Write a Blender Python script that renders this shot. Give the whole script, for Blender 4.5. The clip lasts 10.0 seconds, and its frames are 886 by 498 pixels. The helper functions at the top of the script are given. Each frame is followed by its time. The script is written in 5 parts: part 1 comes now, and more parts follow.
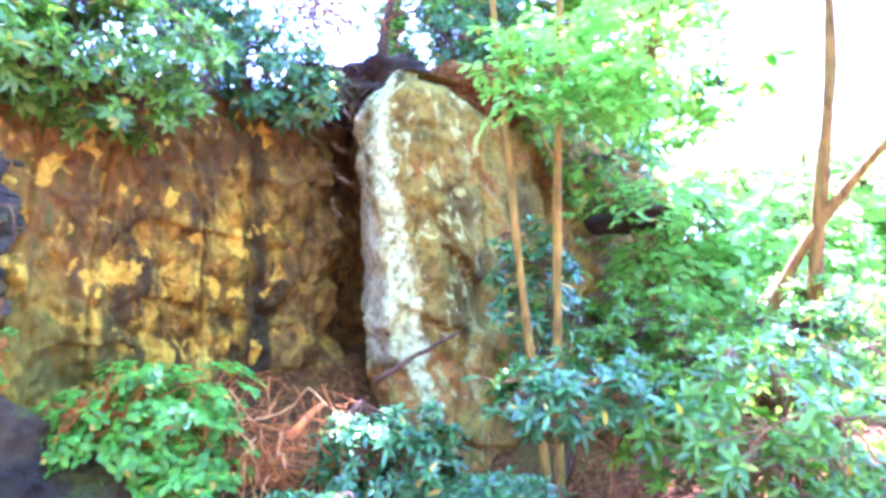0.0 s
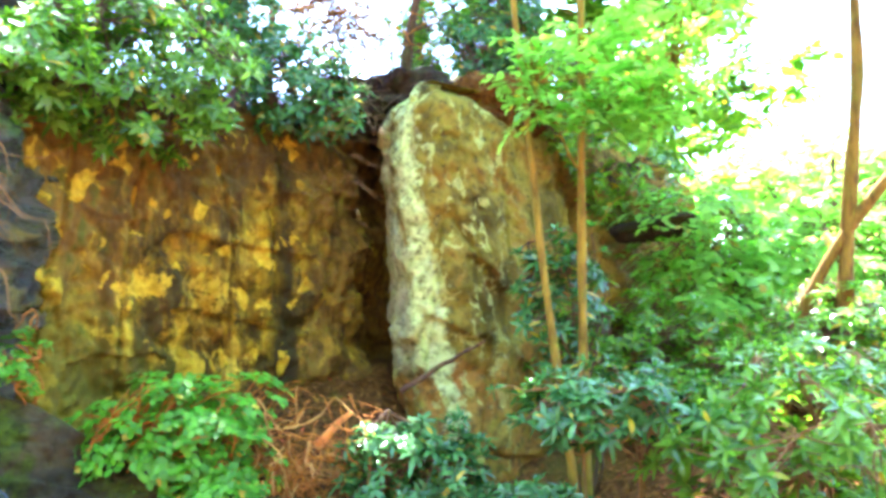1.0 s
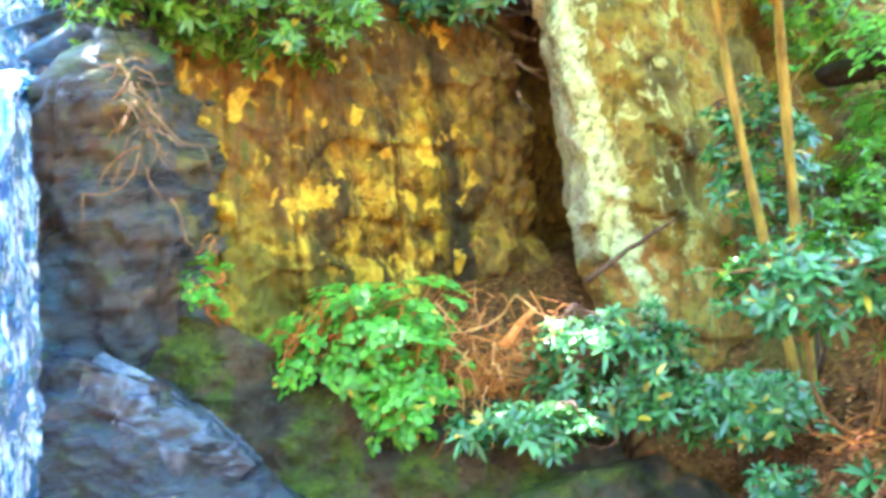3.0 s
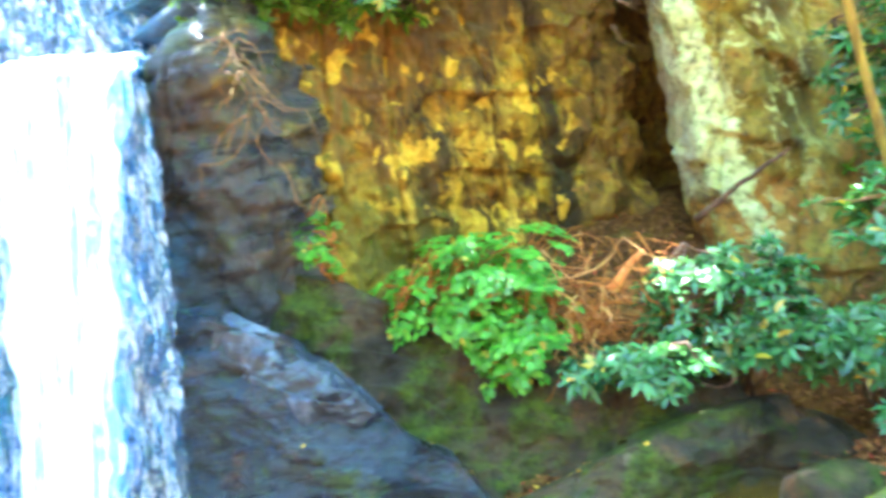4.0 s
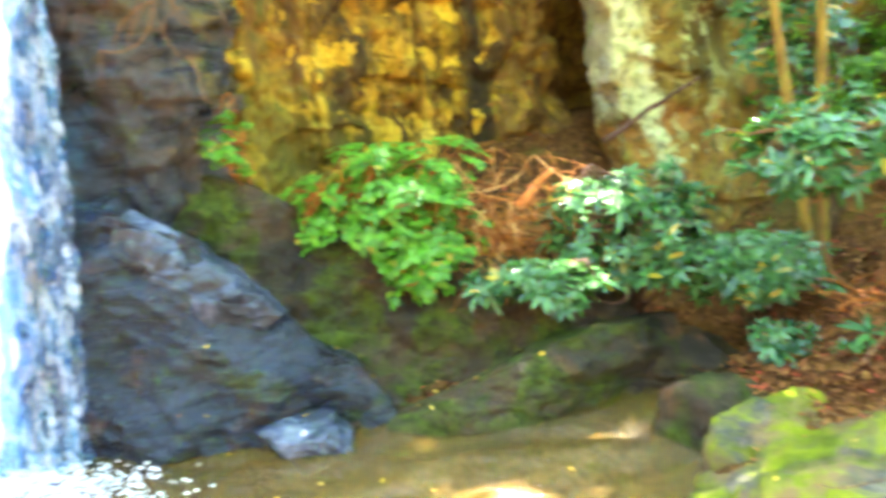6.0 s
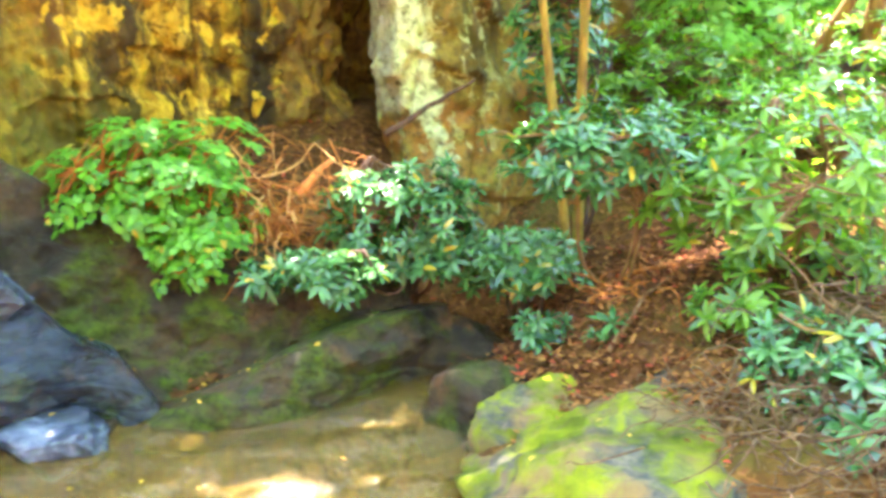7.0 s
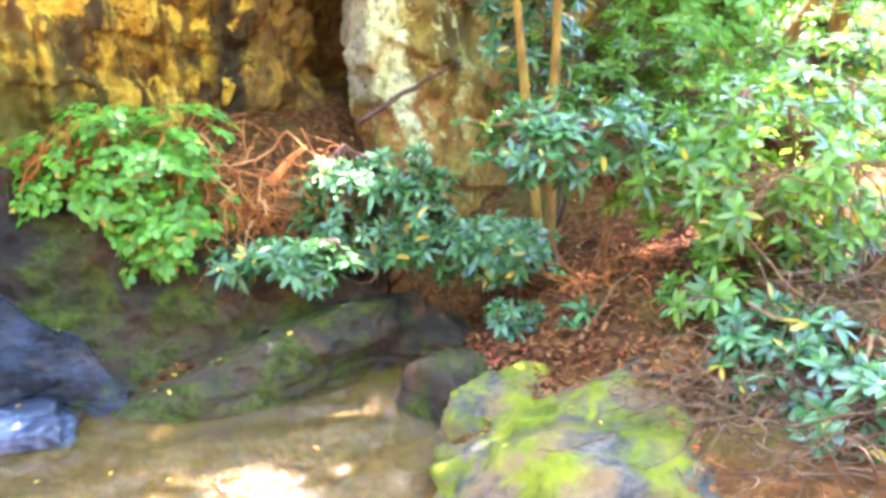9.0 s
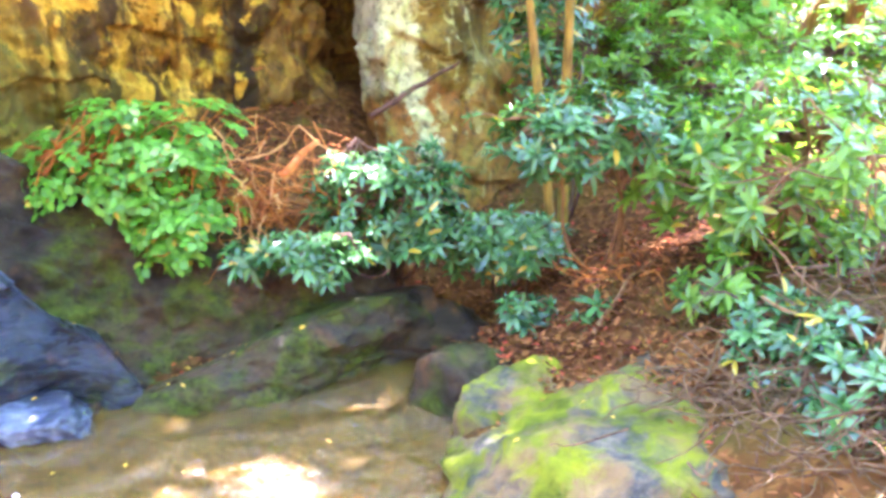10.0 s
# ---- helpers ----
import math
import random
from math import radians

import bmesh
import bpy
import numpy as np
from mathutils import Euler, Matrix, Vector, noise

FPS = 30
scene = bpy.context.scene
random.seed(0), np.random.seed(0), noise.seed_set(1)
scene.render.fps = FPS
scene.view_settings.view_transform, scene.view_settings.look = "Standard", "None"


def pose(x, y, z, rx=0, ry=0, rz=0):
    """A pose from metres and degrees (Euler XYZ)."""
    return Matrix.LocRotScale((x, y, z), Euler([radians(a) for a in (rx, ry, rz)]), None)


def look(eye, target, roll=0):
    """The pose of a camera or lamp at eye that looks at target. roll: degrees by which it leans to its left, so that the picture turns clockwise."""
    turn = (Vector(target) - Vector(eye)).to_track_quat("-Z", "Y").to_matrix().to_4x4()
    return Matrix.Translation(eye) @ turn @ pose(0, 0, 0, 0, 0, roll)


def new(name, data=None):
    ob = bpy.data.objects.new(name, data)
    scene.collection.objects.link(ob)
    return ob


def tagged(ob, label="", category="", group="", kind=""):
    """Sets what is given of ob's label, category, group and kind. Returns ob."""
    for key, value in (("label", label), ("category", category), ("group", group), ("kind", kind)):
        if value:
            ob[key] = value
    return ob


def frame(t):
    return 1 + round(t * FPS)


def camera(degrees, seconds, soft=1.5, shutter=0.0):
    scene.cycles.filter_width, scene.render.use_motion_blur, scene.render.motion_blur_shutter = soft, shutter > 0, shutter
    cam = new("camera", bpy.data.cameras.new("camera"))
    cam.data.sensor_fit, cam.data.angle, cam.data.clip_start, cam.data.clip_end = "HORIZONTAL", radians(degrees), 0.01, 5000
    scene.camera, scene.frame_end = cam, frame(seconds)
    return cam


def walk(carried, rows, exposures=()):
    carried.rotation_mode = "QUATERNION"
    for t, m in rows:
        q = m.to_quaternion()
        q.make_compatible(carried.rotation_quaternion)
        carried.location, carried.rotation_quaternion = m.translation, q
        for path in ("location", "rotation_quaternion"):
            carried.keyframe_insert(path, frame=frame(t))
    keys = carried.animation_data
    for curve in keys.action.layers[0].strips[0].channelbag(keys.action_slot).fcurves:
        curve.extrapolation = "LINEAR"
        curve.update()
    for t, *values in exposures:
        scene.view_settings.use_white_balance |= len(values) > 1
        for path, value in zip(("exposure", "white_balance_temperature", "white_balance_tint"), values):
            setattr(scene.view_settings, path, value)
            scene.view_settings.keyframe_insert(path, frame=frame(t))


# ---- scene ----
# ---------- camera ----------
cam = camera(60.6, 10.0, soft=3.5, shutter=0.5)
EYE = Vector((0.0, 0.0, 1.9))
# seconds, yaw, pitch, roll in degrees, and how far the camera stands back along its view
PATH = [
    (0.0, 0.0, 4.0, -0.0, 0.334), (0.5, 1.15, 5.85, -0.1, 0.351),
    (1.0, 2.03, 4.8, 0.45, 0.364), (1.5, 6.55, 5.45, 3.33, 0.355),
    (2.0, 9.37, 1.42, 3.29, 0.045), (2.5, 10.21, -1.92, 4.83, -0.073),
    (2.7, 12.75, -2.11, 5.66, -0.059), (3.8, 19.82, -6.19, 9.84, 0.007),
    (4.0, 23.06, -5.68, 10.51, 0.006), (4.5, 28.07, -4.64, 8.49, 0.006),
    (5.0, 28.37, -6.52, 8.11, 0.013), (5.5, 25.54, -9.76, 6.17, 0.019),
    (6.0, 16.8, -13.42, 6.52, 0.028), (6.2, 11.59, -13.81, 5.58, 0.028),
    (7.3, -0.25, -15.5, -0.07, 0), (7.5, -0.73, -15.67, -0.06, 0),
    (8.0, -0.31, -15.72, 0.23, 0), (8.5, -0.04, -15.31, 0.38, 0),
    (9.0, -0.93, -16.04, 0.17, 0), (9.5, -0.96, -16.68, 0.1, 0),
    (10.0, -0.05, -16.47, 0.39, 0),
]


def camera_rows():
    made = []
    for t, yaw, pitch, roll, back in PATH:
        turn = pose(0, 0, 0, 90 + pitch, roll, yaw)
        made.append((t, Matrix.Translation(EYE + turn.to_3x3() @ Vector((0, 0, back))) @ turn))
    return made


walk(cam, camera_rows(), [(0.0, 4.53, 4550, 55), (0.6, 4.38, 4600, 52), (0.9, 4.05, 5500, 17), (1.2, 4.0, 5700, 13), (2.0, 4.55, 5300, 25), (2.7, 4.65, 5300, 21), (3.8, 4.43, 5350, 10), (5.0, 4.47, 5600, 11), (6.0, 4.35, 6400, 16), (7.5, 4.47, 6400, 28), (8.5, 4.5, 5800, 46), (10.0, 4.46, 5550, 46)])

# ---------- world, sun ----------
SUN_AZ, SUN_EL = -8.0, 66.0
world = bpy.data.worlds.new("world")
scene.world = world
world.use_nodes = True
wn = world.node_tree.nodes
sky = wn.new("ShaderNodeTexSky")
sky.sky_type, sky.sun_disc = "NISHITA", False
sky.sun_elevation, sky.sun_rotation = radians(SUN_EL), radians(SUN_AZ)
wn["Background"].inputs["Strength"].default_value = 0.15
world.node_tree.links.new(sky.outputs["Color"], wn["Background"].inputs["Color"])
sun_data = bpy.data.lights.new("sun", "SUN")
sun_data.energy, sun_data.angle, sun_data.color = 5.0, radians(0.6), (1.0, 0.94, 0.84)
sun = new("sun", sun_data)
to_sun = Vector((math.sin(radians(SUN_AZ)) * math.cos(radians(SUN_EL)), math.cos(radians(SUN_AZ)) * math.cos(radians(SUN_EL)), math.sin(radians(SUN_EL))))
sun.matrix_world = look(to_sun * 40, (0, 0, 0))


# ---------- materials ----------
def node_mat(name):
    m = bpy.data.materials.new(name)
    m.use_nodes = True
    m.node_tree.nodes.clear()
    return m, m.node_tree.nodes, m.node_tree.links


def noise_node(N, L, vec, scale, detail=6.0, rough=0.6, distort=0.0, stretch=None):
    n = N.new("ShaderNodeTexNoise")
    n.inputs["Scale"].default_value = scale
    n.inputs["Detail"].default_value = detail
    n.inputs["Roughness"].default_value = rough
    n.inputs["Distortion"].default_value = distort
    if stretch:
        mp = N.new("ShaderNodeMapping")
        mp.inputs["Scale"].default_value = stretch
        L.new(vec, mp.inputs["Vector"])
        vec = mp.outputs[0]
    L.new(vec, n.inputs["Vector"])
    return n.outputs["Fac"]


def ramp(N, L, fac, stops):
    r = N.new("ShaderNodeValToRGB")
    els = r.color_ramp.elements
    while len(els) < len(stops):
        els.new(0.5)
    for e, (p, c) in zip(els, stops):
        e.position = p
        e.color = (*c, 1) if not isinstance(c, (int, float)) else (c, c, c, 1)
    L.new(fac, r.inputs["Fac"])
    return r.outputs["Color"]


def blend(N, L, fac, a, b, mode="MIX"):
    n = N.new("ShaderNodeMix")
    n.data_type, n.blend_type = "RGBA", mode
    for v, i in ((fac, 0), (a, 6), (b, 7)):
        if isinstance(v, bpy.types.NodeSocket):
            L.new(v, n.inputs[i])
        else:
            n.inputs[i].default_value = v if i == 0 else (*v, 1)
    return n.outputs[2]


def calc(N, L, op, a, b=0.0, c=None):
    n = N.new("ShaderNodeMath")
    n.operation = op
    for i, v in enumerate((a, b, c)):
        if v is None:
            continue
        if isinstance(v, bpy.types.NodeSocket):
            L.new(v, n.inputs[i])
        else:
            n.inputs[i].default_value = v
    return n.outputs[0]


def finish(N, L, color, rough, bump_fac=None, bump=0.3, dist=0.02, coat=0.0, spec=0.5):
    p = N.new("ShaderNodeBsdfPrincipled")
    o = N.new("ShaderNodeOutputMaterial")
    if isinstance(color, bpy.types.NodeSocket):
        L.new(color, p.inputs["Base Color"])
    else:
        p.inputs["Base Color"].default_value = (*color, 1)
    if isinstance(rough, bpy.types.NodeSocket):
        L.new(rough, p.inputs["Roughness"])
    else:
        p.inputs["Roughness"].default_value = rough
    p.inputs["Coat Weight"].default_value = coat
    p.inputs["Coat Roughness"].default_value = 0.15
    p.inputs["Specular IOR Level"].default_value = spec
    if bump_fac is not None:
        b = N.new("ShaderNodeBump")
        b.inputs["Strength"].default_value = bump
        b.inputs["Distance"].default_value = dist
        L.new(bump_fac, b.inputs["Height"])
        L.new(b.outputs[0], p.inputs["Normal"])
    L.new(p.outputs[0], o.inputs["Surface"])
    return p


def position(N):
    return N.new("ShaderNodeNewGeometry").outputs["Position"]


def mat_ochre_cliff():
    """Iron-stained yellow and orange rock with dark seep streaks and pale flakes."""
    m, N, L = node_mat("ochre_rock")
    P = position(N)
    big = noise_node(N, L, P, 1.3, 5, 0.6, 0.4)
    base = ramp(N, L, big, [(0.30, (0.10, 0.055, 0.006)), (0.42, (0.30, 0.19, 0.008)), (0.54, (0.52, 0.35, 0.012)), (0.68, (0.26, 0.22, 0.012))])
    rust = noise_node(N, L, P, 2.6, 6, 0.65, 0.8)
    base = blend(N, L, ramp(N, L, rust, [(0.52, 0.0), (0.63, 0.75)]), base, (0.52, 0.20, 0.010))
    pale = noise_node(N, L, P, 6.2, 5, 0.6, 0.4, (1.0, 1.0, 0.6))
    base = blend(N, L, ramp(N, L, pale, [(0.59, 0.0), (0.62, 0.9)]), base, (0.78, 0.50, 0.05))
    # flaked blocks with dark joints between them
    warp = N.new("ShaderNodeTexNoise")
    warp.inputs["Scale"].default_value = 3.5
    warp.inputs["Detail"].default_value = 8
    warp.inputs["Roughness"].default_value = 0.7
    L.new(P, warp.inputs["Vector"])
    shove = N.new("ShaderNodeVectorMath")
    shove.operation = "MULTIPLY_ADD"
    L.new(warp.outputs["Color"], shove.inputs[0])
    shove.inputs[1].default_value = (0.42, 0.42, 0.42)
    L.new(P, shove.inputs[2])
    squash = N.new("ShaderNodeMapping")
    squash.inputs["Scale"].default_value = (1.0, 1.0, 0.72)
    L.new(shove.outputs[0], squash.inputs["Vector"])
    cell = N.new("ShaderNodeTexVoronoi")
    cell.distance = "CHEBYCHEV"
    cell.inputs["Scale"].default_value = 6.0
    L.new(squash.outputs[0], cell.inputs["Vector"])
    pick = N.new("ShaderNodeSeparateColor")
    L.new(cell.outputs["Color"], pick.inputs[0])
    flake = ramp(N, L, pick.outputs[0], [(0.0, (0.05, 0.028, 0.008)), (0.25, (0.20, 0.09, 0.012)), (0.5, (0.42, 0.20, 0.012)), (0.74, (0.30, 0.21, 0.016)), (0.80, (0.74, 0.44, 0.03)), (0.97, (0.82, 0.56, 0.08))])
    base = blend(N, L, 0.5, base, flake)
    small = N.new("ShaderNodeTexVoronoi")
    small.distance = "CHEBYCHEV"
    small.inputs["Scale"].default_value = 17.0
    L.new(squash.outputs[0], small.inputs["Vector"])
    pick2 = N.new("ShaderNodeSeparateColor")
    L.new(small.outputs["Color"], pick2.inputs[0])
    base = blend(N, L, ramp(N, L, pick2.outputs[1], [(0.80, 0.0), (0.86, 0.6)]), base, ramp(N, L, pick2.outputs[0], [(0.3, (0.05, 0.03, 0.008)), (0.6, (0.42, 0.2, 0.012)), (0.8, (0.8, 0.54, 0.06))]))
    edge = N.new("ShaderNodeTexVoronoi")
    edge.feature = "DISTANCE_TO_EDGE"
    edge.inputs["Scale"].default_value = 7.0
    L.new(squash.outputs[0], edge.inputs["Vector"])
    base = blend(N, L, ramp(N, L, edge.outputs["Distance"], [(0.0, 0.15), (0.06, 0.0)]), base, (0.05, 0.03, 0.008))
    dark = noise_node(N, L, P, 2.2, 7, 0.7, 0.4, (1.7, 1.7, 0.42))
    base = blend(N, L, ramp(N, L, dark, [(0.44, 0.0), (0.57, 0.92)]), base, (0.030, 0.020, 0.010))
    blot = noise_node(N, L, P, 8.0, 4, 0.6, 0.4, (1.0, 1.0, 0.6))
    base = blend(N, L, ramp(N, L, blot, [(0.60, 0.0), (0.64, 0.7)]), base, (0.05, 0.04, 0.015))
    grain = noise_node(N, L, P, 22, 8, 0.7)
    base = blend(N, L, ramp(N, L, grain, [(0.35, 0.45), (0.5, 0.0)]), base, (0.05, 0.03, 0.012))
    grey = noise_node(N, L, P, 1.9, 4, 0.5)
    base = blend(N, L, ramp(N, L, grey, [(0.62, 0.0), (0.74, 0.35)]), base, (0.16, 0.13, 0.05))
    # darker brown towards the brow of the cliff, and wet dark rock towards the falls
    sep = N.new("ShaderNodeSeparateXYZ")
    L.new(P, sep.inputs[0])
    streak = noise_node(N, L, P, 2.4, 5, 0.65, 0.4, (1.6, 1.6, 0.5))
    brow = calc(N, L, "ADD", calc(N, L, "MULTIPLY", sep.outputs[2], 0.30), streak)
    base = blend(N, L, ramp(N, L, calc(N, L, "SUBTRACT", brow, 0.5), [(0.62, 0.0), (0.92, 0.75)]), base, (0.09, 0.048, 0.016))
    side = calc(N, L, "MULTIPLY_ADD", sep.outputs[0], -0.8, calc(N, L, "MULTIPLY", streak, 1.2))
    base = blend(N, L, ramp(N, L, calc(N, L, "SUBTRACT", side, 1.9), [(0.40, 0.0), (0.75, 0.42)]), base, ramp(N, L, blot, [(0.38, (0.20, 0.10, 0.03)), (0.52, (0.38, 0.19, 0.025)), (0.64, (0.17, 0.17, 0.02))]))
    # a black seep line down the face, dull brown rock between it and the recess, moss at the damp foot
    seam = calc(N, L, "ABSOLUTE", calc(N, L, "ADD", calc(N, L, "ADD", sep.outputs[0], 1.47), calc(N, L, "MULTIPLY_ADD", streak, 0.3, -0.15)))
    dull = calc(N, L, "ADD", sep.outputs[0], calc(N, L, "MULTIPLY_ADD", streak, 0.4, 1.2))
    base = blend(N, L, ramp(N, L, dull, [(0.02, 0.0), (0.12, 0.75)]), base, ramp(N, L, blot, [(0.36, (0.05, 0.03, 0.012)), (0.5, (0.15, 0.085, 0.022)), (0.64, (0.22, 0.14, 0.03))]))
    base = blend(N, L, calc(N, L, "MULTIPLY", ramp(N, L, seam, [(0.03, 0.85), (0.12, 0.0)]), ramp(N, L, calc(N, L, "MULTIPLY_ADD", streak, 0.5, calc(N, L, "MULTIPLY_ADD", sep.outputs[2], -0.8, 2.6)), [(0.0, 0.0), (1.0, 1.0)])), base, (0.028, 0.022, 0.012))
    chip = noise_node(N, L, P, 5.0, 3, 0.5, 0.3, (1.0, 1.0, 0.75))
    bare = calc(N, L, "MULTIPLY", ramp(N, L, chip, [(0.59, 0.0), (0.625, 0.8)]), ramp(N, L, dull, [(0.0, 1.0), (0.1, 0.25)]))
    base = blend(N, L, bare, base, ramp(N, L, grain, [(0.35, (0.45, 0.25, 0.012)), (0.6, (0.78, 0.50, 0.035))]))
    damp = calc(N, L, "ADD", calc(N, L, "MULTIPLY_ADD", sep.outputs[0], -0.5, calc(N, L, "MULTIPLY", sep.outputs[2], -0.4)), calc(N, L, "MULTIPLY", rust, 0.6))
    base = blend(N, L, ramp(N, L, damp, [(0.70, 0.0), (0.90, 0.65)]), base, (0.095, 0.095, 0.010))
    finish(N, L, base, 0.85, blend(N, L, 0.4, blend(N, L, 0.5, grain, blot), edge.outputs["Distance"]), 0.8, 0.05, spec=0.15)
    return m


def mat_wet_rock(mossy, dull, tone=None, dry=None):
    """Dark wet rock with some moss, the blue of reflected sky tinted into its base."""
    m, N, L = node_mat("wet_rock")
    P = position(N)
    big = noise_node(N, L, P, 1.8, 6, 0.6, 0.3)
    stops = [(0.33, (0.011, 0.014, 0.018)), (0.5, (0.030, 0.035, 0.040)), (0.66, (0.062, 0.058, 0.05))] if dull else [(0.33, (0.006, 0.011, 0.018)), (0.5, (0.018, 0.031, 0.048)), (0.66, (0.042, 0.05, 0.05))]
    base = ramp(N, L, big, [(0.33, (0.02, 0.055, 0.085)), (0.62, tone)] if tone else stops)
    lay = noise_node(N, L, P, 4, 6, 0.65, 0.4, (0.5, 0.5, 3.0))
    base = blend(N, L, ramp(N, L, lay, [(0.47, 0.0), (0.60, 0.5)]), base, (0.03, 0.042, 0.056) if not dull else (0.055, 0.06, 0.062))
    moss = noise_node(N, L, P, 2.4, 7, 0.68, 0.3)
    base = blend(N, L, ramp(N, L, moss, [(0.62 - 0.16 * mossy, 0.0), (0.74 - 0.16 * mossy, 0.9)]), base, (0.065, 0.10, 0.014))
    brown = noise_node(N, L, P, 3.1, 5, 0.62, 0.3)
    base = blend(N, L, ramp(N, L, brown, [(0.55, 0.0), (0.68, 0.7)]), base, (0.10, 0.05, 0.022))
    if dry:
        # away from the spray the rock dries to brown
        sep = N.new("ShaderNodeSeparateXYZ")
        L.new(P, sep.inputs[0])
        far = calc(N, L, "MULTIPLY_ADD", brown, 1.4, calc(N, L, "SUBTRACT", sep.outputs[0], dry))
        base = blend(N, L, ramp(N, L, far, [(0.45, 0.0), (1.05, 0.8)]), base, ramp(N, L, lay, [(0.36, (0.03, 0.026, 0.022)), (0.5, (0.075, 0.055, 0.036)), (0.62, (0.12, 0.085, 0.045))]))
        base = blend(N, L, ramp(N, L, far, [(0.88, 0.0), (1.2, 0.85)]), base, ramp(N, L, lay, [(0.36, (0.05, 0.045, 0.010)), (0.5, (0.13, 0.10, 0.016)), (0.62, (0.22, 0.15, 0.022))]))
        # blue sheen of the wet rock by the falls, painted into the base colour
        base = blend(N, L, ramp(N, L, far, [(-0.05, 0.8), (0.35, 0.0)]), base, ramp(N, L, lay, [(0.36, (0.015, 0.06, 0.10)), (0.5, (0.03, 0.13, 0.22)), (0.64, (0.10, 0.25, 0.33))]))
    seam = noise_node(N, L, P, 5.5, 5, 0.7, 0.5, (0.8, 0.8, 1.6))
    base = blend(N, L, ramp(N, L, seam, [(0.38, 0.9), (0.49, 0.0)]), base, (0.01, 0.01, 0.009))
    grain = noise_node(N, L, P, 26, 8, 0.7)
    rough = ramp(N, L, lay, [(0.4, 0.14 + dull), (0.6, 0.5 + dull)])
    finish(N, L, base, rough, blend(N, L, 0.45, grain, lay), 0.9, 0.06)
    return m


def mat_painted_sheen():
    """Bare wet rock, its bluish-white sky sheen painted as pale patches of base colour."""
    m, N, L = node_mat("painted_sheen_rock")
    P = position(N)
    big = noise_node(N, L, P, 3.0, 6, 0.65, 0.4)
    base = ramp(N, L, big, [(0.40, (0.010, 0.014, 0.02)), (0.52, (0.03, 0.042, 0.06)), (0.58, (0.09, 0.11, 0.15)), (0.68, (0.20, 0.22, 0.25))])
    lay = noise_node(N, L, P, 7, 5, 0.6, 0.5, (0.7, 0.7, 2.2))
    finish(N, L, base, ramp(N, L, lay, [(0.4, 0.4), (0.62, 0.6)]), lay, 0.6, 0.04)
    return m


def mat_bank_rock():
    """Dark damp stone, brown and grey, under thin patches of olive moss."""
    m, N, L = node_mat("mossy_bank_rock")
    P = position(N)
    big = noise_node(N, L, P, 1.7, 6, 0.62, 0.4)
    base = ramp(N, L, big, [(0.32, (0.012, 0.010, 0.006)), (0.46, (0.036, 0.027, 0.014)), (0.56, (0.07, 0.046, 0.02)), (0.70, (0.035, 0.033, 0.026))])
    rust = noise_node(N, L, P, 2.7, 6, 0.66, 0.6)
    base = blend(N, L, ramp(N, L, rust, [(0.56, 0.0), (0.68, 0.75)]), base, (0.14, 0.062, 0.02))
    moss = noise_node(N, L, P, 2.1, 7, 0.66, 0.5)
    tuft = noise_node(N, L, P, 13, 5, 0.65)
    base = blend(N, L, ramp(N, L, moss, [(0.46, 0.0), (0.58, 0.85)]), base, ramp(N, L, tuft, [(0.35, (0.022, 0.038, 0.003)), (0.6, (0.075, 0.11, 0.007))]))
    grain = noise_node(N, L, P, 28, 8, 0.72)
    base = blend(N, L, ramp(N, L, grain, [(0.36, 0.7), (0.5, 0.0)]), base, (0.010, 0.009, 0.007))
    rough = ramp(N, L, moss, [(0.42, 0.38), (0.58, 0.9)])
    finish(N, L, base, rough, blend(N, L, 0.5, grain, tuft), 0.9, 0.045, spec=0.2)
    return m


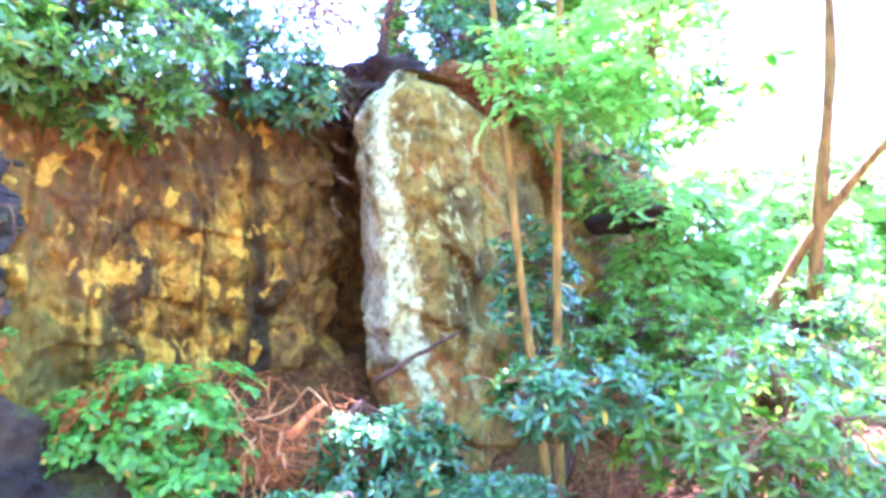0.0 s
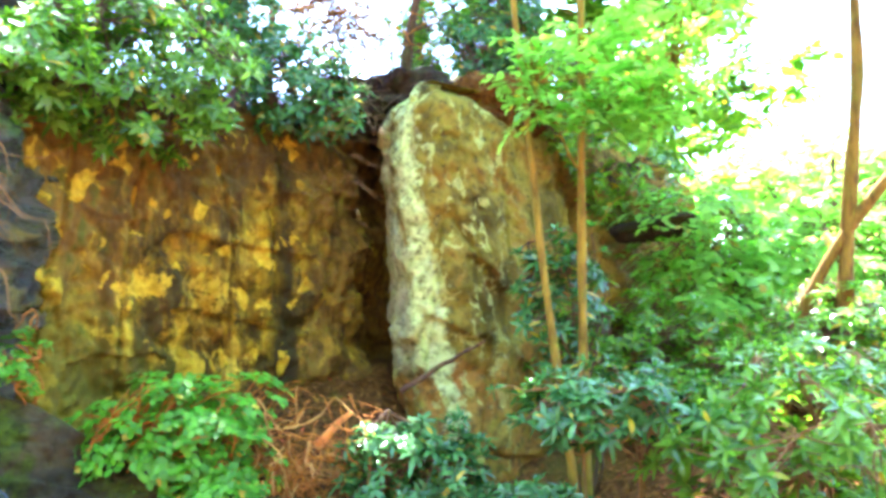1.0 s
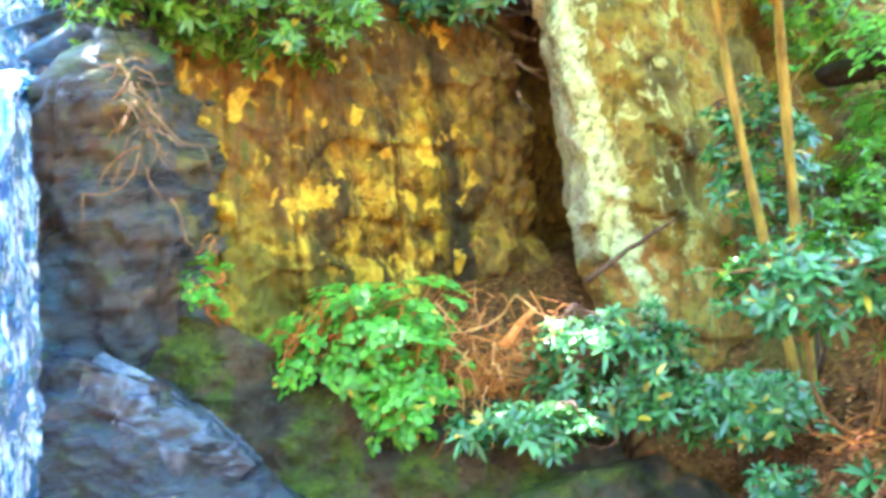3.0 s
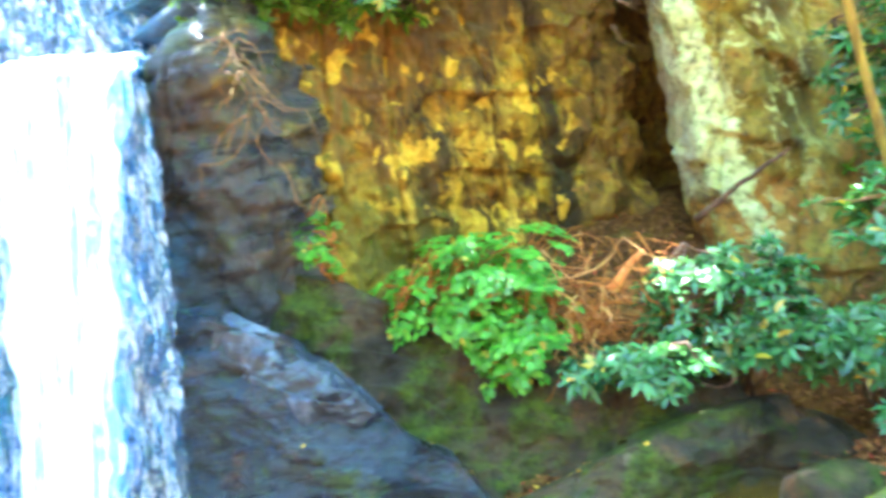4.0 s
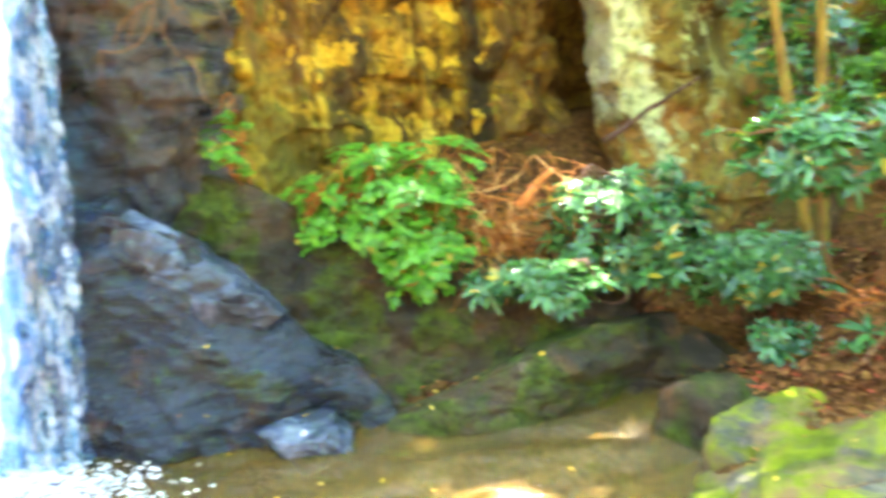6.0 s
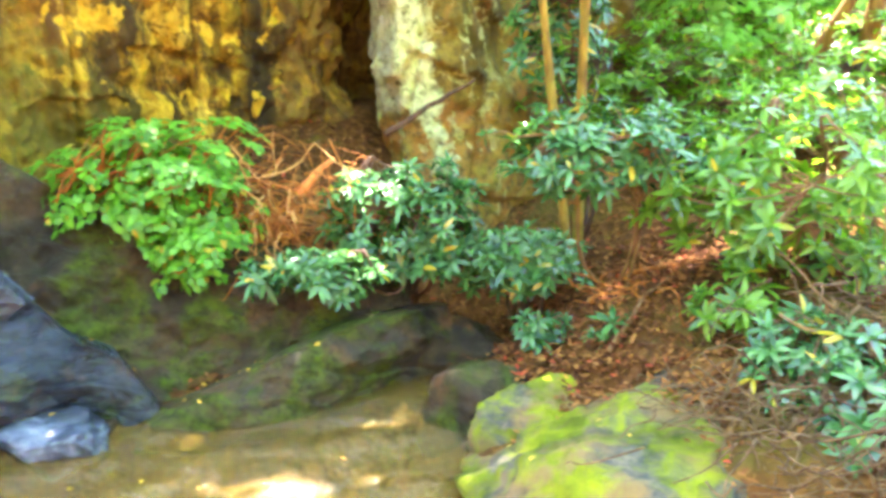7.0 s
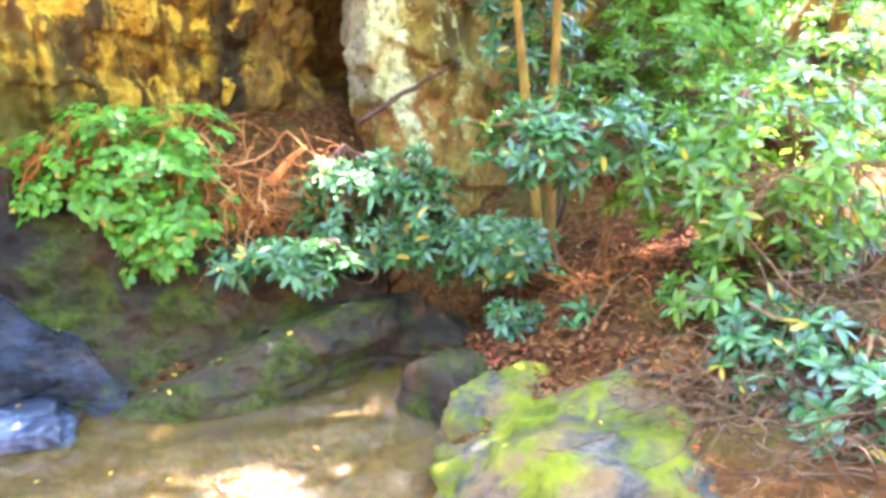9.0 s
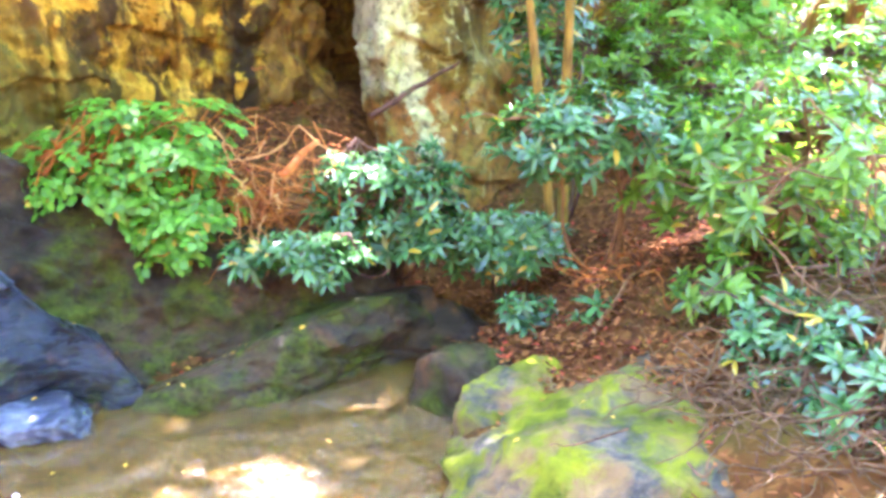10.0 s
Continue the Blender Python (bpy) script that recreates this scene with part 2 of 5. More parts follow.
def mat_buttress():
    """Grey-olive rock with a ragged band of pale green-white lichen down its edge."""
    m, N, L = node_mat("lichen_rock")
    P = position(N)
    sep = N.new("ShaderNodeSeparateXYZ")
    L.new(P, sep.inputs[0])
    big = noise_node(N, L, P, 2.2, 6, 0.62, 0.4)
    base = ramp(N, L, big, [(0.34, (0.05, 0.036, 0.008)), (0.46, (0.14, 0.10, 0.016)), (0.56, (0.26, 0.19, 0.03)), (0.66, (0.24, 0.11, 0.018)), (0.76, (0.12, 0.11, 0.02))])
    rust = noise_node(N, L, P, 2.0, 6, 0.62, 0.6)
    low = calc(N, L, "MULTIPLY_ADD", sep.outputs[2], -0.09, 0.2)
    base = blend(N, L, ramp(N, L, calc(N, L, "ADD", rust, low), [(0.56, 0.0), (0.68, 0.8)]), base, (0.33, 0.145, 0.03))
    flake = noise_node(N, L, P, 7.5, 5, 0.6, 0.6, (1.0, 1.0, 0.7))
    # the band leans with the pillar's edge, is broad at half height and thins out to a line at the foot
    line = N.new("ShaderNodeFloatCurve")
    for x, y in ((0.125, 0.44), (0.28, 0.42), (0.38, 0.26), (0.60, 0.16), (0.72, 0.06)):
        line.mapping.curves[0].points.new(x, y)
    line.mapping.curves[0].points[0].location = (0.0, 0.44)
    line.mapping.curves[0].points[-1].location = (1.0, 0.05)
    line.mapping.update()
    L.new(calc(N, L, "DIVIDE", sep.outputs[2], 4.0), line.inputs["Value"])
    mid = calc(N, L, "SUBTRACT", line.outputs[0], 0.54)
    off = calc(N, L, "ABSOLUTE", calc(N, L, "SUBTRACT", sep.outputs[0], mid))
    wig = calc(N, L, "MULTIPLY_ADD", flake, 0.4, -0.2)
    slim = ramp(N, L, calc(N, L, "DIVIDE", sep.outputs[2], 4.0), [(0.34, 0.08), (0.37, 0.0), (0.56, 0.0), (0.60, 0.05)])
    band = calc(N, L, "ADD", calc(N, L, "ADD", off, wig), slim)
    lich = ramp(N, L, band, [(0.12, 1.0), (0.16, 0.0)])
    base = blend(N, L, calc(N, L, "MULTIPLY", ramp(N, L, flake, [(0.55, 0.0), (0.60, 0.8)]), ramp(N, L, sep.outputs[0], [(0.15, 1.0), (0.5, 0.1)])), base, (0.46, 0.44, 0.16))
    base = blend(N, L, lich, base, ramp(N, L, noise_node(N, L, P, 12, 6, 0.7), [(0.3, (0.30, 0.31, 0.12)), (0.55, (0.60, 0.64, 0.30))]))
    left = calc(N, L, "SUBTRACT", mid, sep.outputs[0])
    high = ramp(N, L, calc(N, L, "DIVIDE", sep.outputs[2], 4.0), [(0.34, 0.0), (0.38, 0.8)])
    base = blend(N, L, calc(N, L, "MULTIPLY", ramp(N, L, left, [(0.10, 0.0), (0.17, 1.0)]), high), base, (0.44, 0.45, 0.27))
    spots = noise_node(N, L, P, 20, 6, 0.7)
    base = blend(N, L, ramp(N, L, spots, [(0.36, 0.8), (0.50, 0.0)]), base, (0.07, 0.06, 0.025))
    finish(N, L, base, 0.85, blend(N, L, 0.5, spots, flake), 0.8, 0.04, spec=0.15)
    return m


def mat_brown_cliff():
    m, N, L = node_mat("brown_mossy_rock")
    P = position(N)
    big = noise_node(N, L, P, 1.6, 6, 0.62, 0.4)
    base = ramp(N, L, big, [(0.34, (0.10, 0.058, 0.02)), (0.47, (0.29, 0.16, 0.035)), (0.57, (0.38, 0.24, 0.045)), (0.7, (0.18, 0.16, 0.035))])
    moss = noise_node(N, L, P, 2.3, 6, 0.6)
    base = blend(N, L, ramp(N, L, moss, [(0.52, 0.0), (0.62, 0.8)]), base, (0.10, 0.14, 0.025))
    grain = noise_node(N, L, P, 20, 8, 0.7)
    base = blend(N, L, ramp(N, L, grain, [(0.35, 0.6), (0.5, 0.0)]), base, (0.035, 0.022, 0.01))
    finish(N, L, base, 0.9, grain, 0.7, 0.03, spec=0.15)
    return m


def mat_moss_boulder():
    """Grey rock under bright yellow-green moss with bare worn patches."""
    m, N, L = node_mat("moss_on_rock")
    P = position(N)
    n1 = noise_node(N, L, P, 3.6, 7, 0.66, 0.5)
    n2 = noise_node(N, L, P, 14, 6, 0.7)
    rock = ramp(N, L, n2, [(0.3, (0.024, 0.026, 0.026)), (0.5, (0.072, 0.07, 0.06)), (0.7, (0.17, 0.14, 0.09))])
    moss = ramp(N, L, noise_node(N, L, P, 5, 5, 0.6), [(0.32, (0.045, 0.062, 0.006)), (0.48, (0.13, 0.155, 0.008)), (0.64, (0.22, 0.24, 0.008))])
    brown = noise_node(N, L, P, 3.3, 5, 0.6, 0.5)
    rock = blend(N, L, ramp(N, L, brown, [(0.44, 0.0), (0.58, 0.8)]), rock, (0.22, 0.14, 0.05))
    fac = ramp(N, L, n1, [(0.44, 0.0), (0.57, 1.0)])
    base = blend(N, L, fac, rock, moss)
    fuzz = noise_node(N, L, P, 60, 4, 0.7)
    finish(N, L, base, 0.9, blend(N, L, 0.4, fuzz, fac), 0.7, 0.03, spec=0.15)
    return m


def mat_litter():
    """Leaf litter and bare earth, red-brown, with moss near the rocks."""
    m, N, L = node_mat("leaf_litter")
    P = position(N)
    big = noise_node(N, L, P, 1.3, 5, 0.6)
    base = ramp(N, L, big, [(0.33, (0.024, 0.012, 0.005)), (0.5, (0.085, 0.036, 0.009)), (0.66, (0.16, 0.07, 0.016))])
    v = N.new("ShaderNodeTexVoronoi")
    v.inputs["Scale"].default_value = 26
    L.new(P, v.inputs["Vector"])
    leafy = ramp(N, L, v.outputs["Color"], [(0.1, (0.025, 0.013, 0.007)), (0.5, (0.11, 0.042, 0.012)), (0.85, (0.24, 0.105, 0.03))])
    base = blend(N, L, 0.5, base, leafy)
    moss = noise_node(N, L, P, 0.9, 5, 0.6)
    base = blend(N, L, ramp(N, L, moss, [(0.52, 0.0), (0.64, 0.75)]), base, (0.10, 0.095, 0.018))
    grain = noise_node(N, L, P, 35, 6, 0.7)
    finish(N, L, base, 0.95, blend(N, L, 0.5, grain, v.outputs["Distance"]), 0.8, 0.02, spec=0.1)
    return m


def mat_bark(name, dark, light, moss=(0.2, 0.2, 0.04)):
    m, N, L = node_mat(name)
    P = position(N)
    n = noise_node(N, L, P, 9, 6, 0.65, 0.2, (2.5, 2.5, 0.6))
    base = ramp(N, L, n, [(0.35, dark), (0.62, light)])
    g = noise_node(N, L, P, 3.5, 5, 0.6)
    base = blend(N, L, ramp(N, L, g, [(0.52, 0.0), (0.66, 0.7)]), base, moss)
    fine = noise_node(N, L, P, 60, 5, 0.7)
    finish(N, L, base, 0.8, blend(N, L, 0.5, n, fine), 0.6, 0.01, spec=0.2)
    return m


def mat_leaf(name, dark, light, back, rough=0.32, through_light=0.35):
    """A leaf: a glossy upper skin that lets some light through."""
    m, N, L = node_mat(name)
    oi = N.new("ShaderNodeObjectInfo").outputs["Random"]
    ge = N.new("ShaderNodeNewGeometry")
    rnd = calc(N, L, "FRACT", calc(N, L, "ADD", calc(N, L, "MULTIPLY", oi, 7.31), ge.outputs["Random Per Island"]))
    patch = noise_node(N, L, ge.outputs["Position"], 2.0, 3, 0.5)
    tone = calc(N, L, "ADD", calc(N, L, "MULTIPLY", rnd, 0.6), calc(N, L, "MULTIPLY", patch, 0.5))
    col = ramp(N, L, tone, [(0.2, dark), (0.85, light)])
    col = blend(N, L, ramp(N, L, rnd, [(0.965, 0.0), (0.972, 1.0)]), col, (0.45, 0.33, 0.03))
    p = N.new("ShaderNodeBsdfPrincipled")
    L.new(col, p.inputs["Base Color"])
    p.inputs["Roughness"].default_value = rough
    tr = N.new("ShaderNodeBsdfTranslucent")
    L.new(blend(N, L, 1.0, col, back, "MULTIPLY"), tr.inputs["Color"])
    mx = N.new("ShaderNodeMixShader")
    mx.inputs[0].default_value = through_light
    L.new(p.outputs[0], mx.inputs[1])
    L.new(tr.outputs[0], mx.inputs[2])
    o = N.new("ShaderNodeOutputMaterial")
    L.new(mx.outputs[0], o.inputs["Surface"])
    return m


def mat_dead_leaf():
    m, N, L = node_mat("dead_leaf")
    ge = N.new("ShaderNodeNewGeometry")
    oi = N.new("ShaderNodeObjectInfo").outputs["Random"]
    rnd = calc(N, L, "FRACT", calc(N, L, "ADD", oi, ge.outputs["Random Per Island"]))
    col = ramp(N, L, rnd, [(0.0, (0.045, 0.016, 0.008)), (0.35, (0.14, 0.046, 0.013)), (0.7, (0.22, 0.085, 0.022)), (0.95, (0.32, 0.14, 0.04)), (0.992, (0.45, 0.06, 0.03))])
    finish(N, L, col, 0.7, spec=0.1)
    return m


def mat_pool():
    """Clear tan-brown stream water with small ripples."""
    m, N, L = node_mat("pool_water")
    P = position(N)
    rip = noise_node(N, L, P, 4.5, 3, 0.55, 0.6, (1.0, 1.6, 1.0))
    fine = noise_node(N, L, P, 16, 3, 0.5, 0.3, (1.0, 1.7, 1.0))
    b = N.new("ShaderNodeBump")
    b.inputs["Strength"].default_value = 1.0
    b.inputs["Distance"].default_value = 0.08
    chop = noise_node(N, L, P, 42, 2, 0.5, 0.2, (1.0, 1.6, 1.0))
    L.new(blend(N, L, 0.12, blend(N, L, 0.3, rip, fine), chop), b.inputs["Height"])
    dif = N.new("ShaderNodeBsdfDiffuse")
    mud = noise_node(N, L, P, 1.2, 4, 0.5)
    L.new(ramp(N, L, mud, [(0.35, (0.125, 0.08, 0.012)), (0.65, (0.235, 0.145, 0.024))]), dif.inputs["Color"])
    tra = N.new("ShaderNodeBsdfTransparent")
    tra.inputs["Color"].default_value = (0.86, 0.68, 0.36, 1)
    body = N.new("ShaderNodeMixShader")
    body.inputs[0].default_value = 0.55
    L.new(dif.outputs[0], body.inputs[1])
    L.new(tra.outputs[0], body.inputs[2])
    glo = N.new("ShaderNodeBsdfGlossy")
    glo.inputs["Roughness"].default_value = 0.12
    L.new(b.outputs[0], glo.inputs["Normal"])
    fr = N.new("ShaderNodeFresnel")
    fr.inputs["IOR"].default_value = 1.52
    L.new(b.outputs[0], fr.inputs["Normal"])
    mx = N.new("ShaderNodeMixShader")
    L.new(fr.outputs[0], mx.inputs[0])
    L.new(body.outputs[0], mx.inputs[1])
    L.new(glo.outputs[0], mx.inputs[2])
    o = N.new("ShaderNodeOutputMaterial")
    L.new(mx.outputs[0], o.inputs["Surface"])
    return m


def mat_white_water(name, solid, soft_edge, shade, least, clear=(0.6, 0.8, 1.0)):
    """Falling water: white strands with clear gaps between them."""
    m, N, L = node_mat(name)
    P = position(N)
    s1 = noise_node(N, L, P, 7, 6, 0.68, 0.6, (1.7, 1.7, 0.42))
    s2 = noise_node(N, L, P, 14, 6, 0.7, 0.9, (1.5, 1.5, 0.75))
    fac = ramp(N, L, calc(N, L, "ADD", calc(N, L, "MULTIPLY", s1, 0.6), calc(N, L, "MULTIPLY", s2, 0.4)), [(0.50 - solid - soft_edge, least), (0.60 - solid + soft_edge, 1.0)])
    p = N.new("ShaderNodeBsdfPrincipled")
    # the shade colour paints the water's sky-blue shading between white flecks
    L.new(ramp(N, L, s2, [(0.40, shade), (0.58, (0.94, 0.95, 0.96))]), p.inputs["Base Color"])
    p.inputs["Roughness"].default_value = 0.35
    b = N.new("ShaderNodeBump")
    b.inputs["Strength"].default_value = 0.5
    b.inputs["Distance"].default_value = 0.04
    L.new(s2, b.inputs["Height"])
    L.new(b.outputs[0], p.inputs["Normal"])
    tl = N.new("ShaderNodeBsdfTranslucent")
    tl.inputs["Color"].default_value = (0.9, 0.95, 1.0, 1)
    wmix = N.new("ShaderNodeMixShader")
    wmix.inputs[0].default_value = 0.12
    L.new(p.outputs[0], wmix.inputs[1])
    L.new(tl.outputs[0], wmix.inputs[2])
    t = N.new("ShaderNodeBsdfTransparent")
    t.inputs["Color"].default_value = (*clear, 1)
    mx = N.new("ShaderNodeMixShader")
    L.new(fac, mx.inputs[0])
    L.new(t.outputs[0], mx.inputs[1])
    L.new(wmix.outputs[0], mx.inputs[2])
    o = N.new("ShaderNodeOutputMaterial")
    L.new(mx.outputs[0], o.inputs["Surface"])
    return m


OCHRE, BUTTRESS, BROWN_CLIFF = mat_ochre_cliff(), mat_buttress(), mat_brown_cliff()
WET, MOSSY_WET, MOSS_ROCK, LITTER = mat_wet_rock(0.3, 0.0), mat_wet_rock(1.3, 0.22), mat_moss_boulder(), mat_litter()
BARK = mat_bark("bark", (0.13, 0.075, 0.012), (0.35, 0.215, 0.03), (0.25, 0.23, 0.028))
DARK_BARK = mat_bark("dark_bark", (0.05, 0.03, 0.02), (0.16, 0.085, 0.05), (0.08, 0.09, 0.03))
ROOT = mat_bark("root_bark", (0.17, 0.05, 0.012), (0.50, 0.18, 0.03), (0.36, 0.12, 0.02))
# soil with the backlit shade of cap and hollow put into its colour
SHADE_SOIL = mat_bark("shade_soil", (0.010, 0.007, 0.006), (0.045, 0.026, 0.020), (0.03, 0.026, 0.012))
OLD_BARK = mat_bark("rough_golden_bark", (0.09, 0.045, 0.012), (0.27, 0.15, 0.03), (0.2, 0.16, 0.03))
EARTH_ROOT = mat_bark("earthy_root_bark", (0.05, 0.03, 0.014), (0.17, 0.10, 0.045), (0.10, 0.08, 0.03))
PALE_ROOT = mat_bark("pale_root_bark", (0.30, 0.13, 0.04), (0.58, 0.30, 0.09), (0.45, 0.2, 0.06))
ORANGE_WOOD = mat_bark("bare_orange_wood", (0.42, 0.11, 0.025), (0.70, 0.24, 0.06), (0.58, 0.17, 0.04))
TWIG = mat_bark("twig_bark", (0.12, 0.062, 0.025), (0.28, 0.155, 0.06), (0.26, 0.15, 0.06))
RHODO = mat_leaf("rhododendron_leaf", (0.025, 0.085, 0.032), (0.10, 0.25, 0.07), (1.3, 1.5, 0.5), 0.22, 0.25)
# brighter copy of the same leaf, with sunlight put into its colour
RHODO_LIT = mat_leaf("sunlit_rhododendron_leaf", (0.045, 0.13, 0.024), (0.21, 0.40, 0.045), (1.5, 1.6, 0.4), 0.24, 0.45)
FERN_GREEN = mat_leaf("shrub_leaf", (0.045, 0.17, 0.008), (0.13, 0.37, 0.015), (1.3, 1.5, 0.4), 0.5, 0.3)
MAPLE = mat_leaf("broad_leaf", (0.15, 0.33, 0.05), (0.33, 0.57, 0.12), (1.4, 1.5, 0.8), 0.45, 0.62)
DEAD, POOL, BANK_ROCK = mat_dead_leaf(), mat_pool(), mat_bank_rock()
YELLOW_LEAF = mat_leaf("yellow_leaf", (0.5, 0.12, 0.02), (0.75, 0.5, 0.05), (1.0, 1.0, 0.5), 0.5, 0.2)
PAINTED_SHEEN = mat_painted_sheen()
# TEAL_ROCK carries the blue cast of the sky in its tone
TEAL_ROCK, CLIFF_WET = mat_wet_rock(0.3, 0.25, (0.08, 0.27, 0.31)), mat_wet_rock(0.4, 0.1, dry=-2.86)
RIBBON = mat_white_water("broken_white_water", 0.04, 0.05, (0.5, 0.64, 0.92), 0.25)
FALL, STRAND = mat_white_water("white_water", 0.09, 0.02, (0.93, 0.95, 0.96), 0.7, (0.95, 0.98, 1.0)), mat_white_water("thin_white_water", -0.02, 0.05, (0.04, 0.43, 0.88), 0.14)


# ---------- mesh helpers ----------
def mesh_from(name, verts, faces, smooth=True):
    me = bpy.data.meshes.new(name)
    me.from_pydata([tuple(v) for v in verts], [], [tuple(int(i) for i in f) for f in faces])
    if smooth:
        me.polygons.foreach_set("use_smooth", [True] * len(me.polygons))
    me.update()
    return me


def part(name, me, material, parent=None, label=""):
    """One mesh object, under a thing or a part."""
    ob = new(name, me)
    if material and not me.materials:
        me.materials.append(material)
    ob.parent = parent
    return tagged(ob, label)


def thing(name, place, label, category, group="", kind=""):
    """An empty at a thing's base, to hold its parts."""
    ob = new(name)
    ob.empty_display_size = 0.1
    ob.matrix_world = Matrix.Translation(place)
    return tagged(ob, label, category, group, kind)


class Heap:
    """Collects many small pieces for one mesh."""

    def __init__(self):
        self.v, self.f, self.n = [], [], 0

    def add(self, verts, faces):
        verts = np.asarray(verts, float)
        self.v.append(verts)
        self.f.extend([[i + self.n for i in f] for f in faces])
        self.n += len(verts)

    def mesh(self, name, smooth=True):
        return mesh_from(name, np.concatenate(self.v), self.f, smooth)


def tube(points, radii, sides=6):
    pts = np.array(points, float)
    n = len(pts)
    tang = np.gradient(pts, axis=0)
    tang /= np.linalg.norm(tang, axis=1)[:, None] + 1e-9
    ref = np.array((0.0, 0.0, 1.0)) if abs(tang[0][2]) < 0.8 else np.array((1.0, 0.0, 0.0))
    rings = []
    for p, t, r in zip(pts, tang, radii):
        a = np.cross(t, ref)
        a /= np.linalg.norm(a) + 1e-9
        b = np.cross(t, a)
        rings += [p + r * (math.cos(q) * a + math.sin(q) * b) for q in np.arange(sides) * 2 * math.pi / sides]
    faces = []
    for i in range(n - 1):
        for j in range(sides):
            k = (j + 1) % sides
            faces.append((i * sides + j, i * sides + k, (i + 1) * sides + k, (i + 1) * sides + j))
    faces += [tuple(range(sides))[::-1], tuple(range((n - 1) * sides, n * sides))]
    return np.array(rings), faces


def bend(a, b, rng, wobble=0.08, sag=0.0, n=7):
    """A wandering line from a to b."""
    a, b = np.array(a, float), np.array(b, float)
    t = np.linspace(0, 1, n)[:, None]
    length = np.linalg.norm(b - a)
    p = a + (b - a) * t
    off = rng.normal(0, wobble * length, (3, 3))
    for k in range(3):
        p += np.sin(math.pi * (k + 1) * t) * off[k] / (k + 1)
    p[:, 2] += sag * length * np.sin(math.pi * t[:, 0])
    return p


def leaf(length, width, droop, fold=0.25, sections=5):
    """A leaf blade along +x: a folded oval with a pointed tip."""
    v, f = [], []
    for i in range(sections):
        t = i / (sections - 1)
        w = width * 0.5 * (math.sin(math.pi * min(1, 0.08 + 0.92 * t)) ** 0.75) if i < sections - 1 else 0.002
        x, z = length * (0.06 + 0.94 * t), -droop * length * t * t
        v += [(x, w, z + fold * w), (x, 0, z), (x, -w, z + fold * w)]
    for i in range(sections - 1):
        a = 3 * i
        f += [(a, a + 1, a + 4, a + 3), (a + 1, a + 2, a + 5, a + 4)]
    return np.array(v), f


def rot_z(v, a):
    c, s = math.cos(a), math.sin(a)
    return v @ np.array(((c, s, 0), (-s, c, 0), (0, 0, 1)))


def rot_y(v, a):
    c, s = math.cos(a), math.sin(a)
    return v @ np.array(((c, 0, -s), (0, 1, 0), (s, 0, c)))


def whorl(rng, count, length, width):
    """Long leaves spread like a wheel from a shoot's tip."""
    h = Heap()
    start = rng.uniform(0, 6)
    for i in range(count):
        v, f = leaf(length * rng.uniform(0.75, 1.1), width * rng.uniform(0.85, 1.15), rng.uniform(0.05, 0.3))
        v = rot_y(v, -rng.uniform(-0.25, 0.55))
        h.add(rot_z(v, start + i * 2 * math.pi / count + rng.uniform(-0.25, 0.25)), f)
    for i in range(3):
        v, f = leaf(length * 0.5, width * 0.7, 0.0)
        h.add(rot_z(rot_y(v, -rng.uniform(0.7, 1.2)), start + i * 2.1), f)
    return h


def spray(rng, count, length, width, reach):
    """A flat twig with leaves on both sides."""
    h = Heap()
    for i in range(count):
        t = (i + 0.5) / count
        side = 1 if i % 2 else -1
        v, f = leaf(length * rng.uniform(0.7, 1.15), width * rng.uniform(0.8, 1.2), rng.uniform(0.0, 0.35), 0.12)
        v = rot_z(rot_y(v, -rng.uniform(-0.35, 0.25)), side * rng.uniform(0.5, 1.3) * (1 - 0.6 * t))
        h.add(v + np.array((reach * t, side * 0.01, rng.uniform(-0.02, 0.02))), f)
    return h


leaf_rng = np.random.default_rng(5)
WHORLS = [whorl(leaf_rng, k, 0.15, 0.040) for k in (7, 8, 9, 6, 7)]
SPRAYS = [spray(leaf_rng, 9, 0.085, 0.05, 0.22) for _ in range(4)]
SHRUB_SPRAYS = [spray(leaf_rng, 9, 0.062, 0.042, 0.15) for _ in range(4)]
BIG_SPRAYS = [spray(leaf_rng, 10, 0.17, 0.10, 0.45) for _ in range(4)]


def basis(axis, spin):
    """A turn that takes z to the axis."""
    return (Vector(axis).to_track_quat("Z", "Y").to_matrix() @ Matrix.Rotation(spin, 3, "Z"))


SHARED = {}


def shared(heaps, material, name):
    key = (id(heaps), material.name)
    if key not in SHARED:
        made = []
        for h in heaps:
            me = h.mesh(name)
            me.materials.append(material)
            made.append(me)
        SHARED[key] = made
    return SHARED[key]


def foliage(parent, name, heaps, material, spots, single, size=1.0, holders=()):
    """Leaf clusters at spots (place, axis, spin, scale): the first ones are parts of their own, the rest one mesh."""
    meshes = shared(heaps, material, name)
    base = parent.matrix_world.translation
    rest = Heap()
    for i, (p, axis, spin, s) in enumerate(spots):
        turn = basis(axis, spin)
        if i < single:
            ob = new(name, meshes[i % len(meshes)])
            ob.parent = min(holders, key=lambda h: np.min(np.linalg.norm(h[1] - p, axis=1)))[0] if holders else parent
            ob.matrix_basis = Matrix.LocRotScale(Vector(p) - base, turn.to_quaternion(), (s * size,) * 3)
        else:
            h = heaps[i % len(heaps)]
            r = np.array(turn) * s * size
            for v in h.v[:1]:
                rest.add(np.concatenate(h.v) @ r.T + np.array(p) - np.array(base), h.f)
    if rest.n:
        ob = part("foliage", rest.mesh("foliage"), material, parent)
        tagged(ob, kind="stuff")


